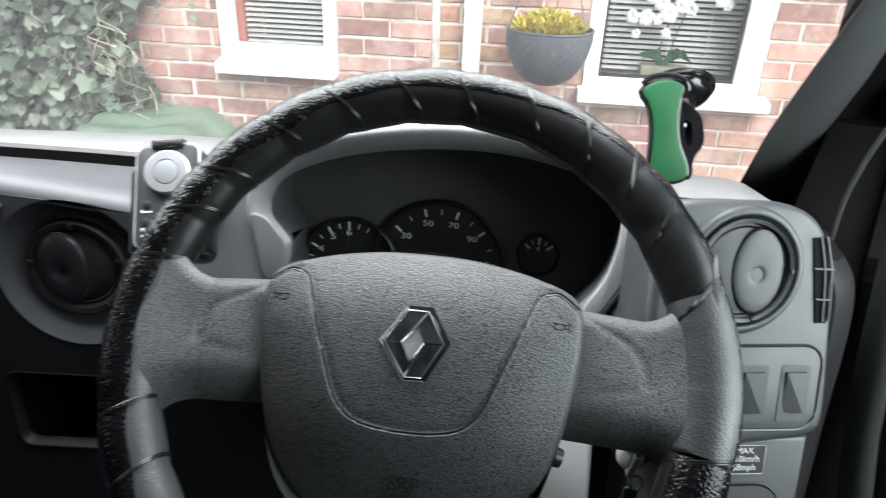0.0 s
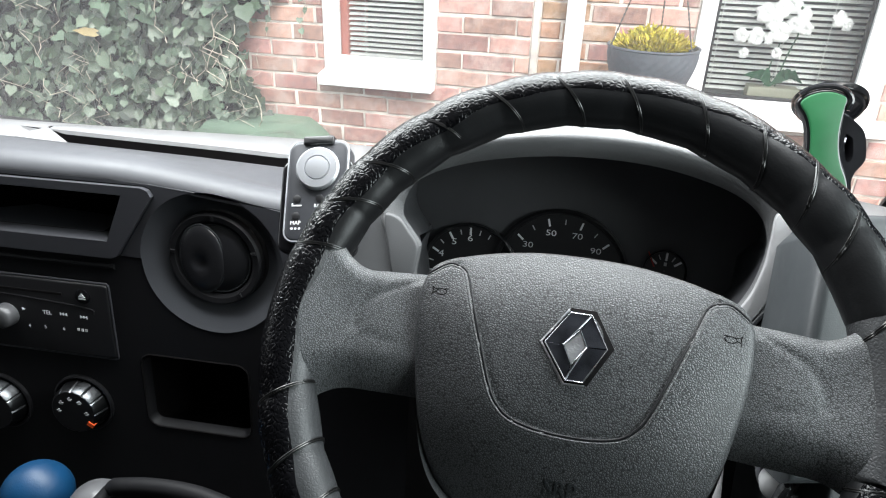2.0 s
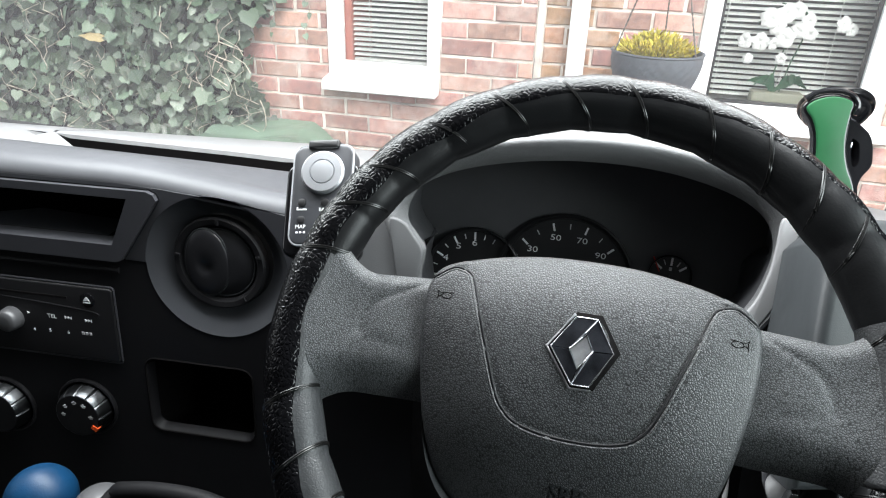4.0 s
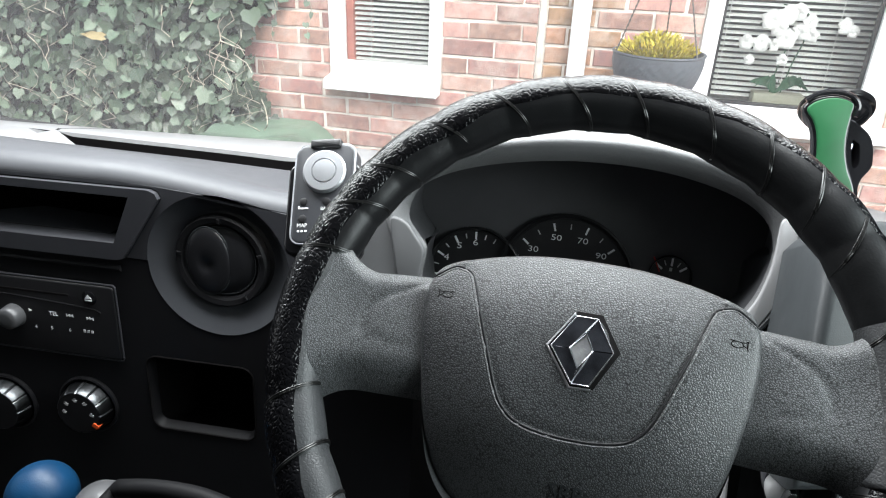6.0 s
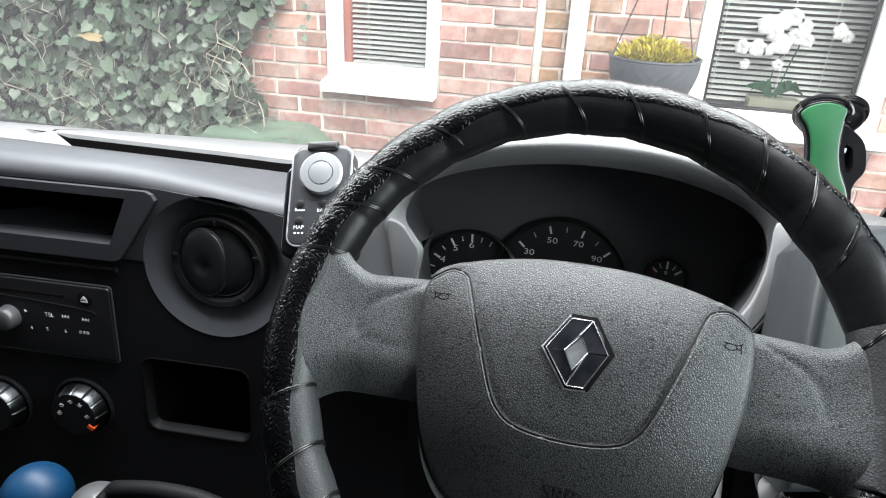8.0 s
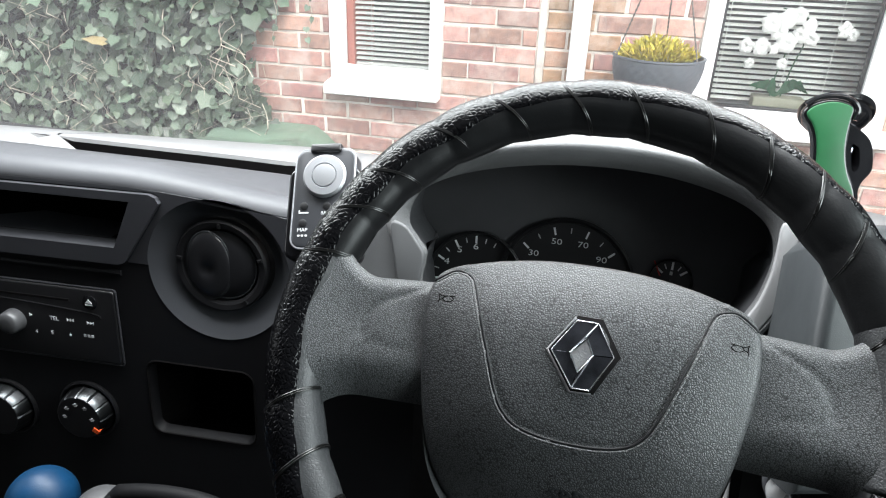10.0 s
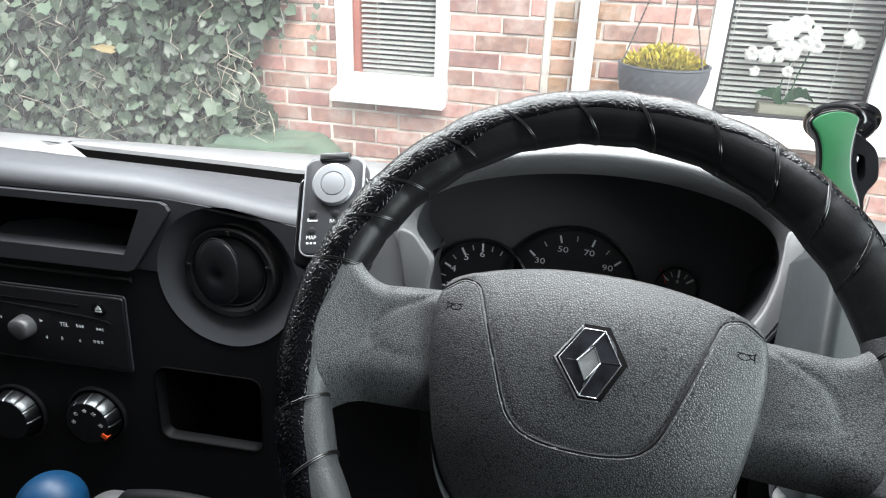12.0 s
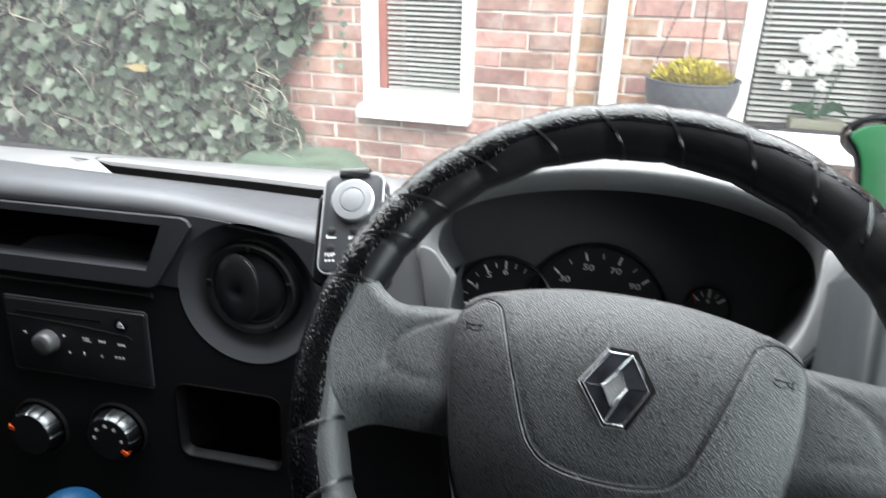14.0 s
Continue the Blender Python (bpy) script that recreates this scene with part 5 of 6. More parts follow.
def gauge(cx, cs, r_rim, r_tick, r_num, nums, ticks, minor, size, name):
    g = part(name, mesh(name, *merge(loft([[dial(cx + q * math.cos(2 * math.pi * k / 72), cs + q * math.sin(2 * math.pi * k / 72), d) for k in range(72)]
                                           for q, d in ((r_rim, -0.002), (r_rim, 0.006), (r_rim * 0.965, 0.0075), (r_rim * 0.93, 0.003), (r_rim * 0.92, -0.001), (0.001, -0.001))]))), "black", binnacle)
    for a in ticks:
        c, s = math.cos(radians(a)), math.sin(radians(a))
        w, h = 0.0011, 0.0045
        pts = [(cx + (r_tick + p) * c - q * s, cs + (r_tick + p) * s + q * c) for p, q in ((-h, w), (-h, -w), (h, -w), (h, w))]
        part("tick", mesh("tick", *plate(pts, dial, -0.001, 0.0006, 0.0001, 1)), "print_white", g)
    for a in minor:
        c, s = math.cos(radians(a)), math.sin(radians(a))
        w, h = 0.0006, 0.003
        pts = [(cx + (r_tick + p) * c - q * s, cs + (r_tick + p) * s + q * c) for p, q in ((-h, w), (-h, -w), (h, -w), (h, w))]
        part("tick", mesh("tick", *plate(pts, dial, -0.001, 0.0005, 0.0001, 1)), "print_grey", g)
    for txt, a in nums:
        part("number", writing(txt, size * 0.92, dial, cx + r_num * math.cos(radians(a)), cs + r_num * math.sin(radians(a)), 0.0004, wide=1.35), "print_white", g)
    return g


gauge(-0.033, -0.042, 0.080, 0.0645, 0.052, (("30", 141), ("50", 107), ("70", 73), ("90", 43), ("110", 8), ("10", 175)), (141, 107, 73, 41, 6, 175), (124, 90, 56, 22, 158), 0.0105, "speedometer")
gauge(-0.140, -0.052, 0.060, 0.049, 0.0405, (("4", 154), ("5", 123), ("6", 94), ("3", 185)), (154, 123, 94, 185), (139, 108, 80, 66, 170), 0.0115, "rev_counter")
fuel = gauge(0.083, -0.018, 0.024, 0.0165, 0.0115, (), (142, 88, 36), (115, 60), 0.006, "fuel_gauge")
part("needle", mesh("needle", *tube([dial(0.063, 0.002, 0.002), dial(0.071, -0.014, 0.003)], 0.0008, 6)), "red", fuel, "red needle")
part("pump_mark", mesh("pump_mark", *plate(rounded(0.0815, 0.0845, -0.0120, -0.0080, 0.0005), dial, -0.001, 0.0006, 0.0001, 1)), "print_grey", fuel)

facet = smooth_loop([Vector(p) for p in [(-0.2035, 1.5015), (-0.1885, 1.4985), (-0.1768, 1.4868), (-0.1672, 1.4750), (-0.1672, 1.4600), (-0.172, 1.440), (-0.190, 1.440), (-0.1985, 1.4675), (-0.2045, 1.4900)]], 4)
part("side_facet", mesh("side_facet", *plate(facet, brim, -0.003, 0.0008, 0.003, 5)), "panel", binnacle, "pale grey facet")
facet = smooth_loop([Vector(p) for p in [(0.1520, 1.5440), (0.1508, 1.520), (0.1490, 1.497), (0.1415, 1.470), (0.1255, 1.442), (0.1370, 1.436), (0.1530, 1.460), (0.1635, 1.486), (0.1675, 1.514), (0.1640, 1.540)]], 4)
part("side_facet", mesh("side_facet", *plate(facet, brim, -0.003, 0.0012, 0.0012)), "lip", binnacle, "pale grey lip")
part("lip_gap", mesh("lip_gap", *tube(smooth_loop([brim(x, z, -0.002) for x, z in ((0.1410, 1.436), (0.1565, 1.460), (0.1675, 1.486), (0.1718, 1.514), (0.1690, 1.545))], 5, False), 0.0034, 8)), "pod_dark", binnacle)
part("panel_gap", mesh("panel_gap", *tube(smooth_loop([(0.1755, 0.226, 1.548), (0.1785, 0.216, 1.5361), (0.1850, 0.206, 1.5106), (0.1915, 0.186, 1.468), (0.1955, 0.178, 1.438), (0.199, 0.168, 1.41)], 4, False), 0.0036, 8)), "void", binnacle)
# panels on either side of the binnacle, behind the wheel
part("side_panel", mesh("side_panel", *loft([[Vector(p) for p in row] for row in (
    [(-0.31, 0.245, 1.50), (-0.235, 0.248, 1.515), (-0.212, 0.245, 1.52), (-0.205, 0.24, 1.508)],
    [(-0.30, 0.235, 1.46), (-0.23, 0.225, 1.47), (-0.210, 0.228, 1.48), (-0.203, 0.228, 1.485)],
    [(-0.29, 0.22, 1.41), (-0.225, 0.20, 1.42), (-0.205, 0.208, 1.43), (-0.186, 0.213, 1.45)],
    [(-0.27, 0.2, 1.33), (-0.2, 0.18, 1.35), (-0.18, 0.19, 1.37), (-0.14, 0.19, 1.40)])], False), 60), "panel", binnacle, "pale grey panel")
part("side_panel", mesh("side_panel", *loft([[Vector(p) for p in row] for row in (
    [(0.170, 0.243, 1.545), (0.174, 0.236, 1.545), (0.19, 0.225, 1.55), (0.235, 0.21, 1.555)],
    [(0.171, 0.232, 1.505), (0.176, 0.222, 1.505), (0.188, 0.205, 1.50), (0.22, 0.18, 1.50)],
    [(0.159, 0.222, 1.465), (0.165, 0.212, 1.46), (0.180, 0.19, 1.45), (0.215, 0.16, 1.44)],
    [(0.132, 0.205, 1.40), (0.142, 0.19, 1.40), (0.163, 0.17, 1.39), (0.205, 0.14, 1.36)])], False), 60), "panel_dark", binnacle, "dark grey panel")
part("column_shroud", mesh("column_shroud", *loft([[HUB + Vector((0.075 * math.cos(a), 0, 0)) + UP_WHEEL * (0.055 * math.sin(a) - 0.035) - OUT_WHEEL * d for a in [2 * math.pi * k / 28 for k in range(28)]] for d in (0.05, 0.055, 0.25)], True, True, True)), "dash_dark", binnacle, "dark steering column shroud")

# ---------------------------------------------------------------- driver's side pod
side_pod = thing("side_dash_pod", (0.25, 0.2, 1.2), "grey plastic dashboard end with vent and switches", "dashboard end")


def pod_block(outline, d0, d1, back, mat, name, bev=0.006):
    outline = [Vector(p) for p in outline]
    rings = []
    for s, t in ((1.0, 0.30), (0.5, 0.15), (0.0, 0.0)):
        rings.append([pod(p.x, p.y, d0) + Vector((0.0, back * s, -0.55 * back * s)) for p in outline])
    for k in range(5):
        a = math.pi / 2 * k / 4
        rings.append([pod(p.x, p.y, d1 - bev + bev * math.sin(a)) for p in inset(outline, bev * (1 - math.cos(a)))])
    return part(name, mesh(name, *loft(rings, True, True, True), 40), mat, side_pod)


top = [(0.16, 1.40), (0.16, 1.570), (0.175, 1.5845), (0.20, 1.5870), (0.225, 1.5865), (0.250, 1.5855), (0.272, 1.5800), (0.287, 1.569), (0.2965, 1.551), (0.302, 1.525), (0.306, 1.49), (0.3095, 1.43), (0.304, 1.416), (0.29, 1.411)]
pod_block(smooth_loop([Vector(p) for p in top[1:-1]], 4, False) + [Vector(top[-1]), Vector(top[0])], -0.02, 0.0, 0.42, "pod", "pod_shell", 0.008)
pod_block([(0.195, 1.20), (0.195, 1.412), (0.302, 1.412), (0.300, 1.36), (0.292, 1.30), (0.28, 1.20)], -0.03, -0.006, 0.2, "pod", "lower_panel", 0.004)


def raised(x, z, d=0.0):
    return pod(x, z, d + 0.001)


dial_vent(raised, 0.2285, 1.5365, 0.0318, "pod", "pod", (0.0112, 0.0195, 0.0300), side_pod, (160, 0, -75), 0.5, 0.22)
part("vent_gap", mesh("vent_gap", *tube([pod(0.2285 + 0.0392 * math.cos(2 * math.pi * k / 72), 1.5365 + 0.0382 * math.sin(2 * math.pi * k / 72), 0.0006) for k in range(72)], 0.0017, 6, True)), "void", side_pod)
part("vent_rim", mesh("vent_rim", *loft([[pod(0.2285 + q * math.cos(2 * math.pi * k / 72), 1.5365 + 0.975 * q * math.sin(2 * math.pi * k / 72), d) for k in range(72)]
                                         for q, d in ((0.0402, -0.002), (0.0404, 0.0022), (0.0415, 0.0034), (0.0440, 0.0030), (0.0462, 0.0014), (0.0475, -0.001))]), 60), "pod", side_pod)
# demister slot in the side
slot = [(0.2795, 1.560), (0.2895, 1.561), (0.2965, 1.535), (0.2990, 1.505), (0.2985, 1.4985), (0.2895, 1.4985)]
# A flush black plate stands in for the shade inside the slot.
part("side_slot", mesh("side_slot", *plate(slot, pod, -0.01, 0.0012, 0.0006, 1)), "void", side_pod)
for z in (1.538, 1.516):
    part("slat", mesh("slat", *tube([pod(0.283 if z > 1.52 else 0.287, z, 0.002), pod(0.2985, z - 0.0005, 0.002)], 0.0009, 6)), "pod", side_pod)
part("slat", mesh("slat", *tube(smooth_loop([pod(0.285, 1.5605, 0.002), pod(0.2915, 1.535, 0.002), pod(0.2945, 1.5, 0.002)], 4, False), 0.0010, 6)), "pod", side_pod)
part("slat", mesh("slat", *tube(smooth_loop([pod(0.2895, 1.561, 0.002), pod(0.2968, 1.535, 0.002), pod(0.2992, 1.5, 0.002)], 4, False), 0.0010, 6)), "pod", side_pod)
pan = rounded(0.14, 0.299, 1.4205, 1.4815, 0.014)
part("switch_panel", mesh("switch_panel", *plate(pan, pod, -0.004, 0.0016, 0.0012)), "pod", side_pod)
part("panel_gap", mesh("panel_gap", *tube([pod(p.x, p.y, 0.0008) for p in inset(pan, -0.0008)], 0.0012, 5, True)), "black", side_pod)
for x0 in (0.2385, 0.2715):
    sw = part("switch_bezel", mesh("switch_bezel", *holed(rounded(x0 - 0.003, x0 + 0.0195, 1.4265, 1.468, 0.0015), [rounded(x0, x0 + 0.0165, 1.4325, 1.4635, 0.001)], pod, 0.006, 0.0022)), "pod_dark", side_pod)
    a, b, c, d = (x0 + 0.0005, 1.433), (x0 + 0.016, 1.433), (x0 + 0.016, 1.463), (x0 + 0.0005, 1.463)
    verts = [pod(*a, 0.001), pod(*b, 0.0045), pod(*c, 0.0045), pod(*d, 0.0045), pod(*a, -0.006), pod(*b, -0.006), pod(*c, -0.006), pod(*d, -0.006)]
    part("rocker", mesh("rocker", verts, [[0, 1, 3], [1, 2, 3], [0, 4, 5, 1], [1, 5, 6, 2], [2, 6, 7, 3], [3, 7, 4, 0]], 5), "pod", sw)
sticker = thing("speed_sticker", pod(0.245, 1.386), "black sticker with white speed limit lettering on the dashboard", "sticker")


def low_pod(x, z, d=0.0):
    return pod(x, z, d - 0.006)


part("label_sheet", mesh("label_sheet", *plate(rounded(0.2245, 0.2690, 1.3835, 1.4065, 0.001), low_pod, 0.0, 0.0007, 0.0002, 1)), "black", sticker)
part("border", mesh("border", *tube([low_pod(p.x, p.y, 0.0009) for p in rounded(0.2252, 0.2683, 1.3842, 1.4058, 0.001)], 0.00022, 5, True)), "print_grey", sticker)
for txt, z, s in (("MAX.", 1.4018, 0.0064), ("110km/h", 1.3955, 0.0068), ("68mph", 1.3890, 0.0068)):
    part("lettering", writing(txt, s, low_pod, 0.2525, z, 0.0009, 0.0001), "print_grey", sticker)
pocket = rounded(0.197, 0.283, 1.25, 1.3755, 0.02)
part("pocket_rim", mesh("pocket_rim", *holed(pocket, [rounded(0.203, 0.268, 1.245 + 0.010, 1.350, 0.014)], low_pod, 0.06, 0.0025)), "pod", side_pod)
part("pocket_gap", mesh("pocket_gap", *tube([low_pod(p.x, p.y, 0.001) for p in inset(pocket, -0.001)], 0.0013, 5, True)), "black", side_pod)
# A black plate across the pocket mouth stands in for its inner shade.
part("pocket_box", mesh("pocket_box", *plate(rounded(0.203, 0.268, 1.255, 1.350, 0.012), low_pod, 0.0002, 0.0015, 0.0002, 1)), "void", side_pod)
# ---------------------------------------------------------------- steering wheel
sw_wheel = thing("steering_wheel", wheel(0, 0, -0.05), "grey steering wheel in a laced black leather cover", "steering wheel")
R, TUBE = 0.1837, 0.0192
LACES = [165.7, 154.5, 143.7, 128.3, 113.5, 98.8, 85.4, 69.9, 56.6, 44.5, 33.5, 17.1, -13.4, -23.5, -36, -49, -62, -75, -88, -101, -114, -127, -139, -150.2, -163]


def bulge(a):
    near = min(abs((a - q + 180) % 360 - 180) for q in LACES)
    return TUBE * (0.94 + 0.075 * min(1.0, near / 5.0) ** 0.6) + 0.0005 * noise.noise((a * 0.11, 0.0, 5.0))


def rim_point(a, phi, r):
    c, s = math.cos(radians(a)), math.sin(radians(a))
    q = R + r * math.cos(radians(phi))
    return wheel(q * c * 0.992 - 0.003, q * s, r * math.sin(radians(phi)))


def seam(a):
    """The turn about the rim at which the patent half meets the smooth half."""
    base = 104 + 16 * min(1.0, max(0.0, ((a % 360) - 105) / 20)) * min(1.0, max(0.0, (215 - (a % 360)) / 20)) + 3 * math.sin(a * 0.31) + 4 * noise.noise((a * 0.09, 2.0, 1.0))
    a = (a + 180) % 360 - 180
    if -13.4 < a < 17.1:
        base = 42 + 3 * noise.noise((a * 0.9, 2.0, 1.0))
    elif -24 < a < -13.4:
        base = 150
    elif 17.1 <= a < 92:
        base = float(np.interp(a, (17, 33, 45, 57, 70, 85, 92), (45, 57, 65, 79, 94, 103, base))) + 3 * noise.noise((a * 0.3, 4.0, 1.0))
    return base


steps = 480
smooth_rings, croc_rings = [], []
for k in range(steps + 1):
    a = 360 * k / steps
    r, edge = bulge(a), seam(a)
    smooth_rings.append([rim_point(a, edge - 4 + (262 - edge + 4) * j / 20, r) for j in range(21)])
    row = []
    for j in range(25):
        t = j / 24
        phi = -100 + (edge + 100) * t
        lift = 0.0006 if 0 < j < 24 else -0.0004
        row.append(rim_point(a, phi, r + lift))
    croc_rings.append(row)
# Grip tone runs past the left spoke, standing in for door light.
mark = [round(q * steps / 360) for q in (17.1, 165.7, 232.0, 346.6)]
for first, last in ((mark[0], mark[1]), (mark[2], mark[3])):
    part("smooth_cover", mesh("smooth_cover", *loft(smooth_rings[first:last + 1], False), 60), "leather", sw_wheel, "smooth charcoal leather half of the cover")
for span in (smooth_rings[mark[3]:-1] + smooth_rings[:mark[0] + 1], smooth_rings[mark[1]:mark[2] + 1]):
    part("grip_cover", mesh("grip_cover", *loft(span, False), 60), "grip", sw_wheel, "grained grey leather over the grip, lighter for the door light")
part("patent_cover", mesh("patent_cover", *loft(croc_rings, False), 60), "croc", sw_wheel, "glossy black crocodile-embossed half of the cover")
for a in LACES:
    loops = []
    lean = 9 if abs(a - 90) < 75 else 4
    for off in (-0.21, 0.21):
        pts = []
        for j in range(40):
            phi = 360 * j / 40
            shift = lean * math.cos(radians(phi)) * 0.5
            pts.append(rim_point(a + off + shift, phi, bulge(a) + 0.0009))
        loops.append(tube(pts, 0.0007, 6, True))
    part("lace", mesh("lace", *merge(*loops)), "wire", sw_wheel)


THUMB = smooth_loop([Vector(p) for p in ((0.104, 0.96), (0.112, 0.90), (0.124, 0.83), (0.135, 0.74), (0.141, 0.62), (0.1425, 0.48))], 6, False)


def spoke_front(x, v):
    """How far the arm's face stands back, from its lower edge (v = 0) to its upper edge (v = 1)."""
    back = 0.0045 * max(0.0, (v - 0.86) / 0.14) ** 2.2 + 0.018 * max(0.0, (0.34 - v) / 0.34) ** 2.3
    back += 0.0012 * math.exp(-((v - 0.62) / 0.2) ** 2) * math.exp(-((x - 0.152) / 0.014) ** 2)
    gap = min(math.hypot(p.x - x, (p.y - v) * 0.08) for p in THUMB)
    back += 0.0009 * math.exp(-(gap / 0.0026) ** 2)
    back -= 0.0010 * math.exp(-((x - 0.122) / 0.016) ** 2 - ((v - 0.5) / 0.2) ** 2)
    back += 0.0004 * math.exp(-((v - 0.40 - (x - 0.12) * 2.2) * 0.08 / 0.003) ** 2) * (0.112 < x < 0.137)
    return back


def spoke(sign):
    """A broad moulded arm from the hub to the rim, with a thumb crease and an edge that rolls under."""
    rings = []
    count = 60
    for k in range(count + 1):
        t = k / count
        x = 0.078 + 0.102 * t
        flare = max(0.0, (x - 0.138) / 0.04)
        vt = 0.0415 - 0.045 * max(0, min(x, 0.14) - 0.10) / 0.4 + 0.040 * flare ** 2.2
        vb = -0.0395 - 0.002 * (x - 0.1) / 0.04 - 0.030 * flare ** 2.2
        lift = -0.0008 + 0.0068 * ease((x - 0.090) / 0.055) + 0.0120 * min(1.0, flare) ** 1.3
        ring = []
        for j in range(49):
            v = 1 - j / 48
            v = 0.5 + 0.5 * math.sin((v - 0.5) * math.pi) * 0.35 + (v - 0.5) * 0.65
            ring.append(wheel(sign * x, vb + (vt - vb) * v, lift - spoke_front(x, v)))
        for v in (0.0, 0.3, 0.7, 1.0):
            ring.append(wheel(sign * x, vb + (vt - vb) * (0.04 + 0.92 * v), -0.018))
        rings.append(ring)
    return mesh("spoke", *loft(rings, True, True, True), 50)


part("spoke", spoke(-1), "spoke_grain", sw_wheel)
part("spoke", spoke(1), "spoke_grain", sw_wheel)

AIRBAG = [(0.0, 0.0672), (0.03, 0.0661), (0.06, 0.0610), (0.084, 0.0538), (0.097, 0.0468), (0.1024, 0.036), (0.1034, 0.015), (0.1016, -0.006), (0.0976, -0.028), (0.0920, -0.052), (0.083, -0.077), (0.0675, -0.096), (0.039, -0.110), (0.0, -0.1135)]
bag = smooth_loop([Vector(p) for p in AIRBAG + [(-x, y) for x, y in AIRBAG[-2:0:-1]]], 14)
HALF = [(0.104, 0.036), (0.0965, 0.0415), (0.0875, 0.0475), (0.0800, 0.0470), (0.0735, 0.0425), (0.0665, 0.0245), (0.0565, -0.0015), (0.0465, -0.0265), (0.0395, -0.0365), (0.030, -0.0425), (0.012, -0.0458)]
groove = smooth_loop([Vector(p) for p in HALF + [(-x, y) for x, y in HALF[::-1]]], 8, False)
GX, GY = np.array([p.x for p in groove]), np.array([p.y for p in groove])
SIDE = np.abs(GX) < 0.080
PANEL = [Vector(p) for p in HALF[3:]] + [Vector((-x, y)) for x, y in HALF[::-1][:8]] + [Vector((-0.08, 0.09)), Vector((0.08, 0.09))]


def in_panel(x, y):
    inside = False
    for i in range(len(PANEL)):
        p, q = PANEL[i], PANEL[i - 1]
        if (p.y > y) != (q.y > y) and x < (q.x - p.x) * (y - p.y) / (q.y - p.y) + p.x:
            inside = not inside
    return inside


def bag_height(x, y, q):
    h = 0.0180 - 0.5 * x * x
    h -= 4.4 * max(0.0, y - 0.014) ** 2 + 2.0 * max(0.0, 0.014 - y) ** 2
    gap = float(np.min(np.hypot(GX - x, GY - y)))
    if in_panel(x, y):
        return h - 0.0008 + 0.0006 * min(1, gap / 0.006)
    fall = 0.55 + 0.3 * ease((0.042 - y) / 0.06)
    far = max(0.0, float(np.min(np.hypot(GX[SIDE] - x, GY[SIDE] - y))) - 0.003)
    return h + 0.0012 * min(1, gap / 0.003) - fall * (0.12 * far + 4.0 * far * far)


rings, nr = [], 90
for k in range(nr + 1):
    q = k / nr
    ring = []
    for p in bag:
        x, y = p.x * q, 0.0 + p.y * q
        edge = max(0.0, (q - 0.94) / 0.06)
        ring.append(wheel(x, y, bag_height(x, y, q) - 0.0065 * (1 - math.sqrt(max(0.0, 1 - edge ** 2.4)))))
    rings.append(ring)
rings = rings[1:]
rings.append([wheel(p.x * 1.0, p.y, -0.010) for p in bag])
rings.append([wheel(p.x * 0.97, p.y * 0.97, -0.045) for p in bag])
centre_cap = [wheel(p.x / nr * 0.4, p.y / nr * 0.4, bag_height(0, 0, 0)) for p in bag]
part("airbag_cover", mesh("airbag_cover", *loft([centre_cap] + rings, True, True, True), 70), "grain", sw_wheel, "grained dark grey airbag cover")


def on_bag(x, y, d=0.0):
    return wheel(x, y, bag_height(x * 0.2, y, 0) + d - 0.0007)


def skin(x, y, d=0.0):
    q = 0.0
    for a, c in zip(bag, bag[1:] + bag[:1]):
        den = a.x * c.y - a.y * c.x
        s, t = (x * c.y - y * c.x) / den, (a.x * y - a.y * x) / den
        if s >= -1e-6 and t >= -1e-6:
            q = s + t
            break
    edge = max(0.0, (min(q, 1.0) - 0.94) / 0.06)
    return wheel(x, y, bag_height(x, y, 0) - 0.0065 * (1 - math.sqrt(max(0.0, 1 - edge ** 2.4))) + d)


line = [p for p in groove if abs(p.x) < 0.1005]
part("groove", mesh("groove", *tube([skin(p.x, p.y, 0.0002) for p in line], 0.0008, 8)), "dash", sw_wheel)
edge_line = []
for i in range(1, len(line) - 1):
    t = (line[i + 1] - line[i - 1]).normalized()
    edge_line.append(line[i] + Vector((t.y, -t.x)) * -0.0019)
part("groove_edge", mesh("groove_edge", *tube([skin(p.x, p.y, -0.0004) for p in edge_line], 0.0010, 8)), "grain", sw_wheel)


# emblem: a plain bright-edged diamond
HEX = [Vector(p) for p in [(-0.0050, 0.0262), (0.0078, 0.0262), (0.0194, 0.0070), (0.0078, -0.0148), (-0.0030, -0.0152), (-0.0182, 0.0058)]]
# Black hexagon set up and right imitates the shadow in the badge's recess.
recess_shadow = [p + Vector((0.0012, 0.0010)) for p in inset(HEX, -0.0022)]
emblem = part("emblem", mesh("emblem", *plate(recess_shadow, on_bag, -0.002, 0.0012, 0.0006, 2)), "void", sw_wheel, "bright-edged diamond badge")
# Bright bar on the lower left imitates a glint on the recess rim.
part("rim_glint", mesh("rim_glint", *tube([on_bag(p.x, p.y, 0.0008) for p in (inset(HEX, -0.0016)[k] for k in (3, 4, 5, 0))], 0.0009, 8)), "etched", emblem)
INNER = [Vector(p) for p in [(0.0022, 0.0150), (-0.0062, 0.0058), (-0.0007, -0.0052), (0.0066, 0.0062)]]
